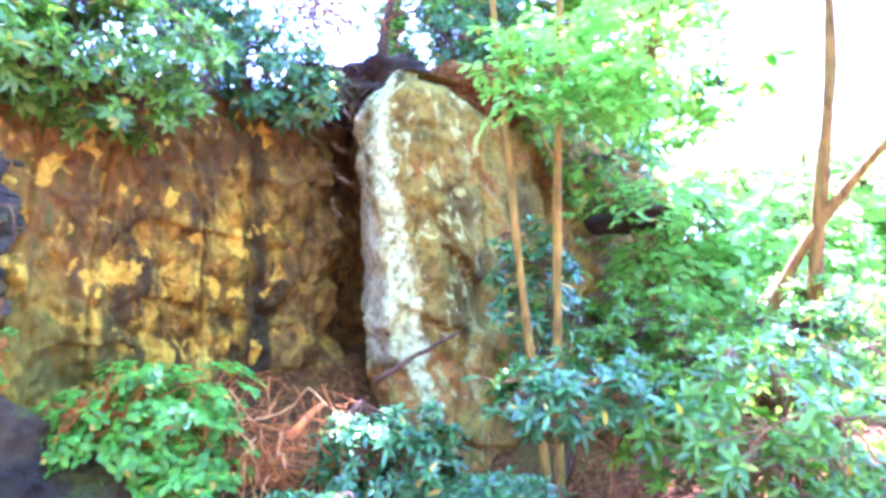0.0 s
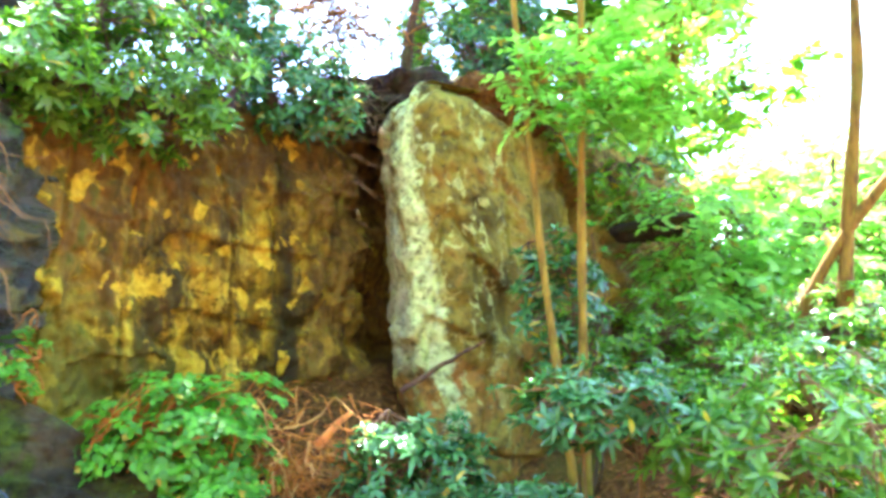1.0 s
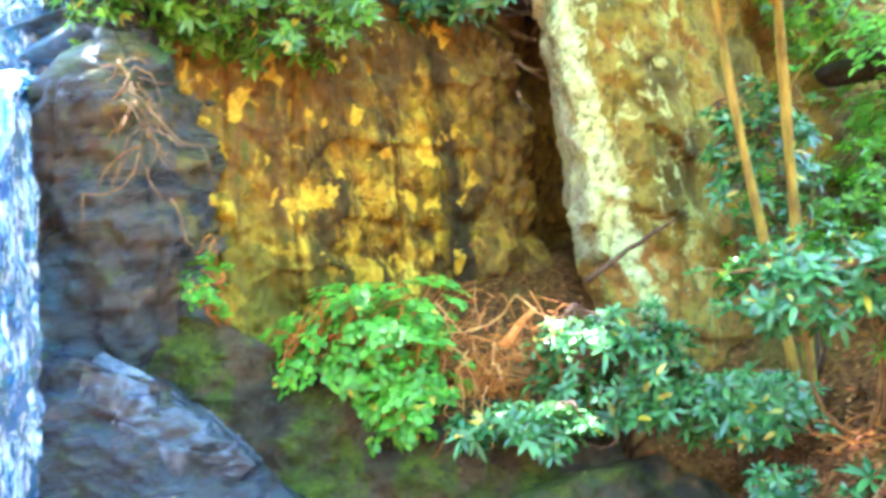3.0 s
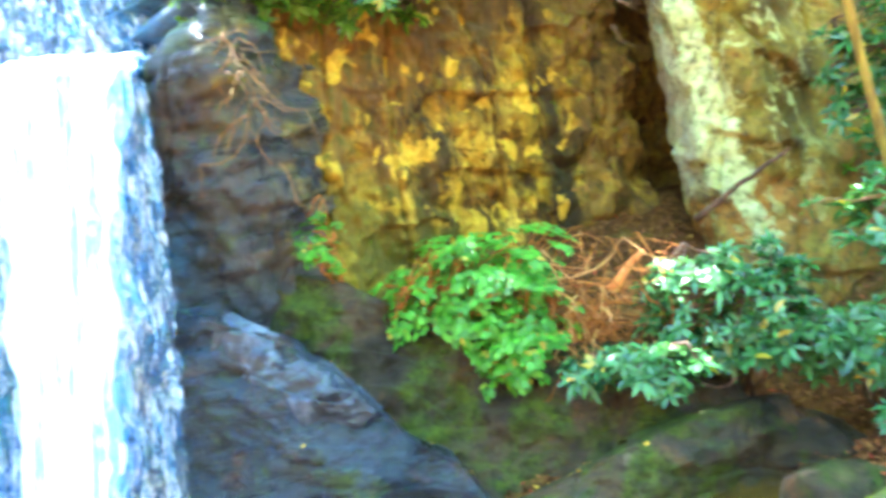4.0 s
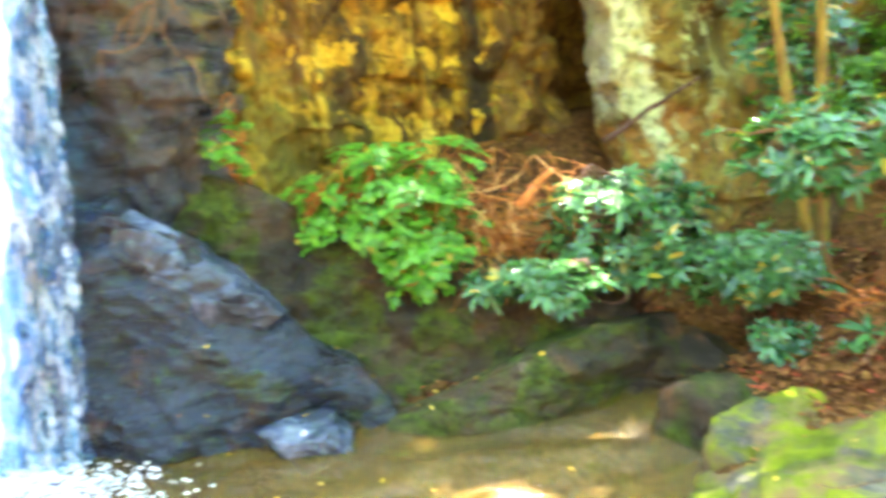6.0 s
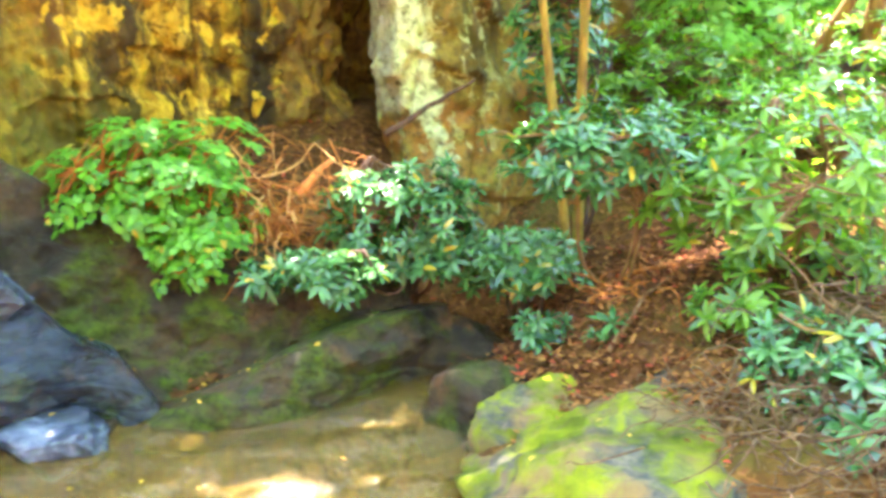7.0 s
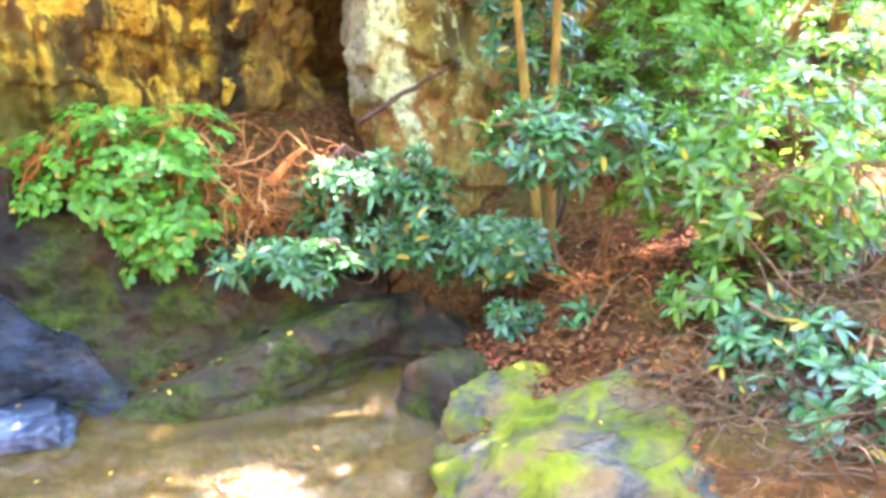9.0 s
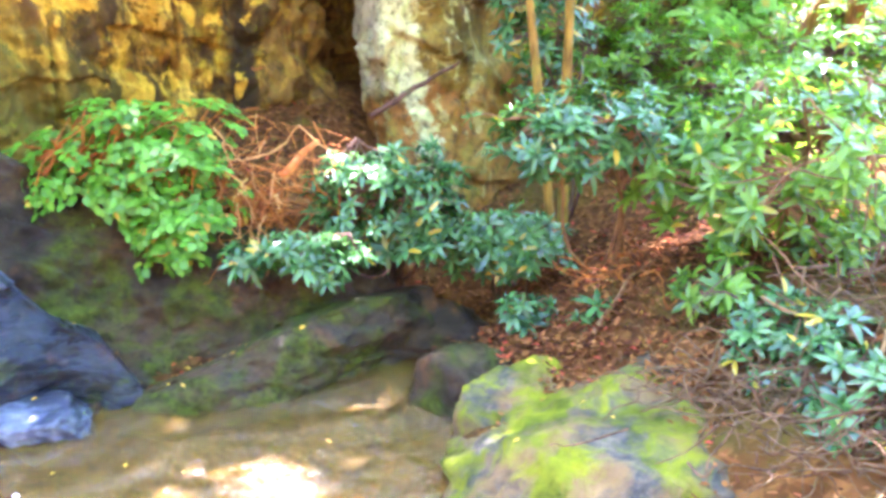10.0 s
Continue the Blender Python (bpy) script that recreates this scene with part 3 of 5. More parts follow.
def crown_spots(rng, centre, radii, count, face=(0, -0.6, 0.6), lumpy=0.9, shell=0.55):
    """Uneven places through an egg-shaped crown, more of them near its skin, with gaps."""
    spots = []
    seed = Vector(rng.uniform(-50, 50, 3))
    tries = 0
    while len(spots) < count and tries < count * 12:
        tries += 1
        d = rng.normal(0, 1, 3)
        d /= np.linalg.norm(d)
        r = shell + (1 - shell) * rng.uniform() ** 0.7 if rng.uniform() < 0.8 else rng.uniform(0.2, 1)
        lump = noise.noise(Vector(d) * 1.9 + seed)
        r *= 1 + 0.35 * lumpy * lump
        p = np.array(centre) + d * r * np.array(radii)
        if noise.noise(Vector(p) * (1.6 / max(0.35, min(radii))) + seed) < -0.22 * lumpy:
            continue
        axis = d * 0.7 + np.array((0, 0, 0.75)) + np.array(face) * 0.5 + rng.normal(0, 0.25, 3)
        spots.append((p, axis, rng.uniform(0, 6.28), rng.uniform(0.75, 1.2)))
    return spots


# ---------- ground ----------
POOL_EDGE = [(-5.4, 3.1), (-4.4, 3.05), (-3.0, 3.2), (-2.3, 3.3), (-1.6, 3.58), (-1.07, 3.56), (-0.5, 3.95), (-0.2, 4.18), (-0.06, 3.9), (0.02, 3.4),
             (0.0, 2.8), (0.25, 1.8), (-0.5, 1.05), (-2.2, 0.7), (-5.0, 0.5), (-7.0, 1.5)]
CLIFF_LINE = [(-9.0, 4.6), (-4.6, 4.75), (-3.2, 4.7), (-2.8, 4.6), (-1.9, 5.4), (-1.05, 6.2), (-0.95, 7.0), (-0.4, 7.0), (0.4, 6.3), (1.0, 6.9), (2.0, 7.6), (3.2, 9.0), (5, 14)]


def line_distance(x, y, ring):
    """Distance from points to a ring, and whether they lie inside it."""
    pts = ring + ring[:1]
    best = np.full(x.shape, 1e9)
    inside = np.zeros(x.shape, bool)
    for (ax, ay), (bx, by) in zip(pts, pts[1:]):
        dx, dy = bx - ax, by - ay
        t = np.clip(((x - ax) * dx + (y - ay) * dy) / (dx * dx + dy * dy), 0, 1)
        d = np.hypot(x - ax - t * dx, y - ay - t * dy)
        best = np.minimum(best, d)
        if dy != 0:
            inside ^= ((ay > y) != (by > y)) & (x < (bx - ax) * (y - ay) / dy + ax)
    return best, inside


def smooth01(t):
    t = np.clip(t, 0, 1)
    return t * t * (3 - 2 * t)


def ground_height(x, y):
    x, y = np.asarray(x, float), np.asarray(y, float)
    d, inside = line_distance(x, y, POOL_EDGE)
    c, behind = line_distance(x, y, CLIFF_LINE + [(60, 400), (-400, 400), (-400, 4.6)])
    s = np.where(inside, -d, d)
    left = np.interp(s, (-1.5, -0.4, 0, 0.12, 0.42, 0.6, 0.9, 1.4, 2.2, 30), (-0.7, -0.4, -0.06, -0.02, 0.1, 0.3, 0.76, 1.08, 1.4, 1.6))
    right = np.interp(s, (-1.5, -0.4, 0, 0.15, 0.6, 1.6, 3.0, 6.0, 20, 60), (-0.7, -0.4, -0.06, 0.1, 0.24, 0.62, 1.05, 1.5, 2.2, 5.0))
    w = smooth01((0.05 - x) / 0.9) * smooth01((y - 2.0) / 0.7)
    h = left * w + right * (1 - w)
    hollow = np.exp(-((x - 0.25) ** 2 + (y - 4.75) ** 2) / 0.35)
    h = np.where(s > 0, h - 0.22 * hollow * smooth01(s / 0.3), h)
    h = h + 0.2 * np.exp(-(((x - 1.0) / 0.55) ** 2 + ((y - 3.85) / 0.5) ** 2))
    h = h + 0.45 * np.clip(-2.5 - y, 0, 30) * smooth01((-2.5 - y) / 3)
    back = smooth01((2.6 - x) / 2.4)
    top = 1.9 + 1.75 * back + 0.05 * np.clip(c, 0, 40)
    top += 1.6 * np.exp(-(((x - 0.8) / 2.0) ** 2 + ((y - 10.0) / 2.4) ** 2))
    return np.where(behind, h + (np.maximum(top, h) - h) * smooth01((c - 0.25) / 0.5), h)


def spaced(lo, hi, step, far, count):
    mid = np.arange(lo, hi + step / 2, step)
    out = np.geomspace(step * 2, far, count)
    return np.concatenate((lo - out[::-1], mid, hi + out))


def build_ground():
    xs, ys = spaced(-5.0, 4.0, 0.06, 300, 22), spaced(-1.0, 8.0, 0.06, 300, 22)
    X, Y = np.meshgrid(xs, ys)
    Z = ground_height(X, Y)
    near = (np.abs(X) < 12) & (np.abs(Y) < 16)
    for i, j in zip(*np.nonzero(near)):
        p = Vector((X[i, j], Y[i, j], 0))
        Z[i, j] += 0.05 * noise.fractal(p * 1.7, 0.9, 2.0, 4) + 0.018 * noise.noise(p * 9)
    ny, nx = X.shape
    idx = np.arange(nx * ny).reshape(ny, nx)
    faces = np.stack((idx[:-1, :-1], idx[:-1, 1:], idx[1:, 1:], idx[1:, :-1]), -1).reshape(-1, 4)
    me = mesh_from("ground", np.stack((X, Y, Z), -1).reshape(-1, 3), faces)
    tagged(part("ground", me, LITTER), "forest floor of red-brown leaf litter and earth sloping down to the pool", "ground", kind="structure")


def ground_z(x, y):
    return float(ground_height(np.array([x]), np.array([y]))[0])


build_ground()


def build_pool():
    xs, ys = np.arange(-5.6, 0.46, 0.025), np.arange(0.4, 4.46, 0.025)
    X, Y = np.meshgrid(xs, ys)
    Z = np.zeros_like(X)
    rng = np.random.default_rng(12)
    for _ in range(30):
        # ripples that run out from the foot of the falls and cross each other
        k, way = 2 * math.pi / rng.uniform(0.13, 0.5), rng.normal(-0.9, 0.7)
        Z += 0.038 / k * np.sin(k * (math.cos(way) * X + math.sin(way) * Y) + rng.uniform(0, 6.28) + 0.8 * np.sin(2.1 * X + rng.uniform(0, 6)) + 0.8 * np.sin(2.4 * Y + rng.uniform(0, 6)))
    idx = np.arange(X.size).reshape(X.shape)
    faces = np.stack((idx[:-1, :-1], idx[:-1, 1:], idx[1:, 1:], idx[1:, :-1]), -1).reshape(-1, 4)
    me = mesh_from("water", np.stack((X, Y, Z), -1).reshape(-1, 3), faces)
    tagged(part("water", me, POOL), "shallow tan-brown plunge pool with rippled shining surface", "water", kind="structure")


build_pool()


# ---------- cliffs ----------
def rock_wall(path, across, up, relief, strata, block, lean=None, deep=0.9, seed=0.0, beds=3.0):
    """A solid rock face over a plan line of (x, y, foot, top): uneven beds, blocks and cracks in front, plain behind."""
    path = np.array(path, float)
    seg = np.r_[0, np.cumsum(np.hypot(*np.diff(path[:, :2], axis=0).T))]
    us = np.linspace(0, seg[-1], across)
    line = np.stack([np.interp(us, seg, path[:, k]) for k in range(4)], 1)
    for _ in range(max(1, across // 40)):
        line[1:-1] = (line[:-2] + 2 * line[1:-1] + line[2:]) / 4
    t = np.gradient(line[:, :2], axis=0)
    t /= np.linalg.norm(t, axis=1)[:, None]
    nor = np.stack((t[:, 1], -t[:, 0]), 1)
    shift = Vector((seed, seed * 1.7, -seed))
    verts = []
    for j in range(up):
        v = j / (up - 1)
        for i in range(across):
            x, y, lo, hi = line[i]
            z = lo + (hi - lo) * v
            p = Vector((x, y, z)) + shift
            d = relief * noise.fractal(p * 0.9, 0.8, 2.0, 5)
            zz = (z + 0.12 * x) * beds + 0.9 * noise.noise(p * 0.9) + 0.35 * noise.noise(p * 3.1)
            low, part_up = math.floor(zz), zz - math.floor(zz)
            here = noise.cell(Vector((low * 7.3, math.floor(us[i] * 1.3 + 0.6 * noise.noise(p * 2.0)) * 5.1, seed)))
            d += strata * (here + 0.5 * (0.5 - part_up))
            q = Vector((p.x * 2.0, p.y * 2.0, p.z * 1.7))
            d += block * (noise.turbulence(q, 5, True) - 0.6)
            crack = abs(noise.noise(Vector((p.x * 1.3, p.y * 1.3, p.z * 0.5)) + Vector((9, 4, 1))))
            d -= 0.06 * max(0.0, 1 - crack / 0.04)
            d += 0.02 * noise.fractal(p * 9, 0.8, 2.0, 3)
            round_top = -0.25 * max(0.0, (v - 0.93) / 0.07) ** 2
            ox = lean(z) if lean else 0.0
            verts.append((x + nor[i, 0] * (d + round_top) + ox, y + nor[i, 1] * (d + round_top), z))
    front = len(verts)
    for v in (1.0, 0.0):
        for i in range(across):
            x, y, lo, hi = line[i]
            ox = lean(hi) if lean else 0.0
            verts.append((x - nor[i, 0] * deep + ox, y - nor[i, 1] * deep, lo + (hi - lo) * v - 0.05 * v))
    faces = []
    for j in range(up + 1):
        for i in range(across - 1):
            a = j * across + i
            faces.append((a, a + 1, a + across + 1, a + across))
    last = front + across
    faces += [(last + i, last + i + 1, i + 1, i) for i in range(across - 1)]
    faces.append([j * across for j in range(up + 2)][::-1])
    faces.append([j * across + across - 1 for j in range(up + 2)])
    return mesh_from("rock", verts, faces)


def build_cliffs():
    me = rock_wall([(-6.6, 3.2, -0.4, 3.0), (-4.6, 3.05, -0.4, 2.95), (-4.0, 3.15, -0.4, 2.88), (-3.25, 3.46, -0.4, 2.78), (-3.02, 3.5, -0.4, 2.95), (-2.82, 3.6, -0.3, 3.15), (-2.71, 3.9, 0.2, 3.4), (-2.68, 4.3, 0.3, 3.5), (-2.7, 4.85, 0.4, 3.5)],
                   260, 200, 0.16, 0.022, 0.16, deep=1.3, seed=3.0, beds=7.0)
    tagged(part("cliff_wet", me, CLIFF_WET), "dark wet layered rock wall beside the waterfall", "cliff", kind="structure")
    me = rock_wall([(-7.0, 4.3, 2.5, 4.7), (-4.6, 4.4, 2.5, 4.6), (-3.7, 4.55, 2.5, 4.5), (-2.9, 4.5, 2.5, 4.2), (-2.6, 4.9, 2.5, 4.0)],
                   120, 70, 0.16, 0.09, 0.12, deep=0.8, seed=51.0, beds=6.0)
    tagged(part("cliff_upper", me, WET), "dark wet rock step behind the upper falls", "cliff", kind="structure")
    me = rock_wall([(-3.2, 4.1, 0.4, 3.5), (-2.68, 4.3, 0.6, 3.5), (-1.9, 5.2, 0.7, 3.6), (-1.1, 5.9, 0.7, 3.7), (-0.95, 6.3, 0.7, 3.7), (-0.9, 7.0, 0.6, 3.8), (-0.4, 7.1, 0.6, 3.8)],
                   300, 190, 0.13, 0.03, 0.20, seed=11.0, beds=2.6)
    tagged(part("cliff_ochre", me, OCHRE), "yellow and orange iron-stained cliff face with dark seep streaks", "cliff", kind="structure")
    me = rock_wall([(-0.62, 7.2, 0.1, 3.7), (-0.64, 6.3, 0.1, 3.72), (-0.60, 5.9, 0.1, 3.75), (-0.42, 5.55, 0.1, 3.78), (-0.12, 5.5, 0.1, 3.75), (0.25, 5.7, 0.1, 3.68), (0.55, 6.1, 0.1, 3.6), (1.0, 6.7, 0.2, 3.6)],
                   190, 170, 0.06, 0.035, 0.10, lean=buttress_lean, seed=23.0, beds=2.2)
    tagged(part("cliff_buttress", me, BUTTRESS), "leaning rock buttress with a pale green-white lichen band", "cliff", kind="structure")
    me = rock_wall([(0.45, 6.35, 0.2, 3.6), (1.0, 6.75, 0.3, 3.7), (1.5, 7.1, 0.4, 3.7), (2.1, 7.5, 0.5, 3.4), (3.3, 8.9, 0.7, 2.4), (5.0, 12.0, 0.8, 2.2)],
                   160, 110, 0.22, 0.07, 0.18, seed=37.0, beds=3.0)
    tagged(part("cliff_brown", me, BROWN_CLIFF), "brown mossy cliff receding behind the saplings", "cliff", kind="structure")


def buttress_lean(z):
    return float(np.interp(z, (0.0, 0.9, 1.4, 2.3, 3.0, 3.8), (0.16, 0.10, 0.02, -0.04, -0.12, -0.06)))


build_cliffs()


# ---------- boulders ----------
def boulder(name, place, size, material, label, turn=0.0, seed=0.0, rough=0.28, detail=4, tilt=(0, 0)):
    bm = bmesh.new()
    bmesh.ops.create_icosphere(bm, subdivisions=detail, radius=1.0)
    s = Vector((seed * 3.1, seed, -seed))
    m = Matrix.Rotation(turn, 3, "Z") @ Matrix.Rotation(tilt[0], 3, "X") @ Matrix.Rotation(tilt[1], 3, "Y")
    chips = random.Random(int(seed * 10) + 3)
    flats = [(Vector((chips.gauss(0, 1), chips.gauss(0, 1), chips.gauss(0, 1))).normalized(), chips.uniform(0.78, 1.0)) for _ in range(13)]
    flats.append((Vector((0.1, -0.15, 1)).normalized(), 0.92))
    for v in bm.verts:
        d = v.co.normalized()
        r = 1.3
        for n, h in flats:
            c = d.dot(n)
            if c > 0.05:
                r = min(r, h / c)
        r = r * (0.93 + rough * 0.6 * noise.fractal(d * 1.2 + s, 0.9, 2.0, 5))
        r += 0.05 * (noise.turbulence(d * 8.0 + s, 5, True) - 0.5) if detail > 4 else 0.0
        r += 0.09 * (noise.turbulence(d * 3.5 + s, 6, True) - 0.5) + 0.012 * math.sin(d.z * 18 + 4 * noise.noise(d * 3 + s))
        v.co = m @ Vector((d.x * size[0] * r, d.y * size[1] * r, d.z * size[2] * r))
    me = bpy.data.meshes.new(name)
    bm.to_mesh(me)
    bm.free()
    me.polygons.foreach_set("use_smooth", [True] * len(me.polygons))
    ob = part(name, me, material)
    ob.location = place
    return tagged(ob, label, "boulder")


boulder("boulder", (0.76, 2.78, -0.02), (0.83, 0.92, 0.49), MOSS_ROCK, "broad flat boulder covered in yellow-green moss at the pool edge", 0.15, 2.6, 0.12, 5)
boulder("boulder", (0.44, 3.22, 0.0), (0.32, 0.42, 0.33), MOSS_ROCK, "mossy shoulder of rock between the broad boulder and the inlet", 0.3, 3.4, 0.14, 5)
boulder("boulder", (0.15, 3.68, 0.0), (0.34, 0.46, 0.3), BANK_ROCK, "dull olive-brown rock wedged beside the broad boulder", 0.5, 5.0, 0.2, 5)
boulder("boulder", (0.04, 4.32, 0.1), (0.26, 0.2, 0.18), BANK_ROCK, "small dark round rock with moss at the pool inlet", 0.2, 7.0, 0.2)
boulder("boulder", (-2.03, 3.37, 0.0), (0.36, 0.2, 0.15), PAINTED_SHEEN, "low wet stone with a painted pale sheen at the foot of the rock face", -0.35, 24.0, 0.25, 5)
boulder("boulder", (-4.25, 2.76, 1.2), (0.30, 0.3, 1.6), TEAL_ROCK, "wet rock pillar between two strands of the falls", 0.1, 28.0, 0.2, 5)
boulder("boulder", (-4.22, 2.92, 2.82), (0.24, 0.26, 0.30), TEAL_ROCK, "smooth blue-grey rock at the lip of the falls", 0.2, 30.0, 0.15, 4)
boulder("boulder", (-2.93, 3.85, 2.85), (0.42, 0.34, 0.26), MOSSY_WET, "round mossy rock on top of the wet wall", 0.2, 33.0, 0.18, 5)
boulder("boulder", (-0.85, 6.6, 3.78), (0.62, 0.75, 0.36), SHADE_SOIL, "overhanging cap of soil and roots over the recess, coloured dark as in backlit shade", 0.1, 36.0, 0.5, 5)


def rock_slope(rows, across, up, relief, beds, seed, bulge, lip):
    """A solid bank of rock: rows of (foot x, y, z, head x, y, z) along it, facets, beds and cracks on its face, a lip that runs back from its head."""
    rows = np.array(rows, float)
    mid = (rows[:, :3] + rows[:, 3:]) / 2
    seg = np.r_[0, np.cumsum(np.linalg.norm(np.diff(mid, axis=0), axis=1))]
    us = np.linspace(0, seg[-1], across)
    line = np.stack([np.interp(us, seg, rows[:, k]) for k in range(6)], 1)
    for _ in range(across // 30):
        line[1:-1] = (line[:-2] + 2 * line[1:-1] + line[2:]) / 4
    foot, head = line[:, :3], line[:, 3:]
    tang = np.gradient((foot + head) / 2, axis=0)
    out = np.cross(tang, head - foot)
    out /= np.linalg.norm(out, axis=1)[:, None]
    back = np.stack((-out[:, 0], -out[:, 1], 0 * out[:, 0]), 1)
    back /= np.linalg.norm(back, axis=1)[:, None]
    rng = np.random.default_rng(int(seed))
    planes = [(Vector(rng.normal(0, 1, 3)).normalized(), rng.uniform(0, 6)) for _ in range(5)]
    shift = Vector((seed, -seed, seed * 0.6))
    verts = []
    top_rows = up // 4
    for j in range(up + top_rows):
        v = min(1.0, j / (up - 1))
        past = max(0, j - up + 1) / top_rows
        for i in range(across):
            p = foot[i] + (head[i] - foot[i]) * v + out[i] * bulge * math.sin(math.pi * min(v, 0.96)) ** 0.7 + back[i] * lip * past - np.array((0, 0, 0.35 * lip * past * past))
            q = Vector(p) + shift
            d = relief * noise.fractal(q * 1.6, 0.8, 2.0, 5)
            w = q + Vector((noise.noise(q * 2.0), noise.noise(q * 2.0 + Vector((7, 1, 3))), noise.noise(q * 2.0 + Vector((2, 9, 4))))) * 0.22
            for n, o in planes:
                f = w.dot(n) * 3.2 + o
                d += relief * 0.3 * (abs((f % 2) - 1) - 0.5)
            lay = (q.z + 0.35 * q.x) * beds + 1.1 * noise.noise(q * 1.7)
            d += 0.022 * ((lay % 1.0) - 0.5) + 0.014 * noise.fractal(q * 9, 0.8, 2.0, 4)
            d += 0.05 * (noise.turbulence(Vector((q.x * 2.2, q.y * 2.2, q.z * 4.5)), 5, True) - 0.6)
            verts.append(p + out[i] * d * (1 - 0.5 * past))
    n = up + top_rows
    for i in range(across):
        verts.append(verts[(n - 1) * across + i] - np.array((0, 0, 0.9)))
    for i in range(across):
        verts.append(np.array(verts[i]) + back[i] * 0.1 - np.array((0, 0, 0.3)))
    faces = []
    for j in range(n + 1):
        for i in range(across - 1):
            k = j * across + i
            faces.append((k, k + 1, k + across + 1, k + across))
    last = (n + 1) * across
    faces += [(last + i, last + i + 1, i + 1, i) for i in range(across - 1)]
    faces.append([j * across for j in range(n + 2)][::-1])
    faces.append([j * across + across - 1 for j in range(n + 2)])
    return mesh_from("rock", verts, faces)


def build_bank_rocks():
    me = rock_slope([(-3.55, 2.95, -0.3, -3.4, 3.3, 1.42), (-3.05, 3.06, -0.3, -2.98, 3.36, 1.32), (-2.5, 3.2, -0.3, -2.6, 3.42, 1.13), (-2.28, 3.27, -0.3, -2.34, 3.47, 0.82), (-2.1, 3.33, -0.3, -2.2, 3.54, 0.74), (-1.95, 3.42, -0.3, -1.98, 3.6, 0.44), (-1.8, 3.48, -0.3, -1.8, 3.65, 0.34), (-1.62, 3.56, -0.3, -1.62, 3.68, 0.06)], 150, 110, 0.13, 7.0, 61.0, 0.07, 0.5)
    tagged(part("wet_rock", me, WET), "dark wet rock face sloping down from the falls into the pool", "rock", kind="structure")
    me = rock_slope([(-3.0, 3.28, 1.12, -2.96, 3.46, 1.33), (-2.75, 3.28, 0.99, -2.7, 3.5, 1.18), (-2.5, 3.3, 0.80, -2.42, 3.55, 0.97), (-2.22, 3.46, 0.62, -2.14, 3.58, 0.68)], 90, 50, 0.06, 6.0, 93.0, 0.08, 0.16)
    tagged(part("wet_ledge", me, PAINTED_SHEEN), "wet ledge with a painted pale sheen sloping down beside the falls", "rock", kind="structure")
    me = rock_slope([(-2.95, 3.5, 0.2, -3.0, 3.95, 1.5), (-2.4, 3.55, 0.1, -2.5, 4.0, 1.34), (-1.95, 3.66, -0.1, -2.05, 4.12, 1.02), (-1.6, 3.72, -0.25, -1.65, 4.2, 0.86), (-1.2, 3.84, -0.1, -1.2, 4.3, 0.76), (-0.8, 3.98, 0.1, -0.75, 4.4, 0.68), (-0.35, 4.25, 0.1, -0.3, 4.6, 0.55)], 180, 90, 0.10, 4.5, 71.0, 0.06, 0.35)
    tagged(part("rock_bank", me, BANK_ROCK), "dark mossy rock slope under the overhanging shrubs", "rock", kind="structure")
    me = rock_slope([(-1.72, 3.52, -0.2, -1.62, 3.6, 0.03), (-1.28, 3.56, -0.2, -1.2, 3.70, 0.19), (-0.9, 3.66, -0.2, -0.84, 3.80, 0.34), (-0.58, 3.94, -0.2, -0.5, 4.05, 0.42), (-0.2, 4.3, -0.2, -0.12, 4.42, 0.36)], 140, 60, 0.07, 5.0, 83.0, 0.15, 0.3)
    tagged(part("rock_slab", me, BANK_ROCK), "low dark slab with moss and fallen leaves along the water", "rock", kind="structure")


build_bank_rocks()
stone_rng = np.random.default_rng(44)
for k in range(9):
    t = k / 8
    x, y = np.interp(t, (0, 0.35, 0.65, 1), (-2.35, -1.6, -1.07, -0.3)), np.interp(t, (0, 0.35, 0.65, 1), (3.32, 3.56, 3.56, 4.1))
    r = stone_rng.uniform(0.03, 0.07)
    tagged(boulder("stone", (x + stone_rng.normal(0, 0.05), y + stone_rng.normal(0, 0.04), 0.0), (r * 1.5, r, r * 0.7), BANK_ROCK, "dark wet stone at the water's edge",
                   stone_rng.uniform(0, 3), 60.0 + k, 0.25, 3), category="stone", group="stones along the pool")
boulder("soil_brow", (0.2, 6.4, 3.72), (0.62, 0.55, 0.3), LITTER, "brow of brown soil and leaf litter on top of the buttress", 0.2, 47.0, 0.3, 5)
# the near-black colour stands for the shaded hollow
boulder("boulder", (1.72, 6.62, 2.62), (0.3, 0.4, 0.14), SHADE_SOIL, "jutting ledge of earth coloured near black for the shade of a hollow in the cliff", 0.5, 39.0, 0.25, 4)


# ---------- waterfall ----------
SIDE, OUT = np.array((0.864, 0.504, 0.06)), np.array((0.504, -0.864, 0.0))


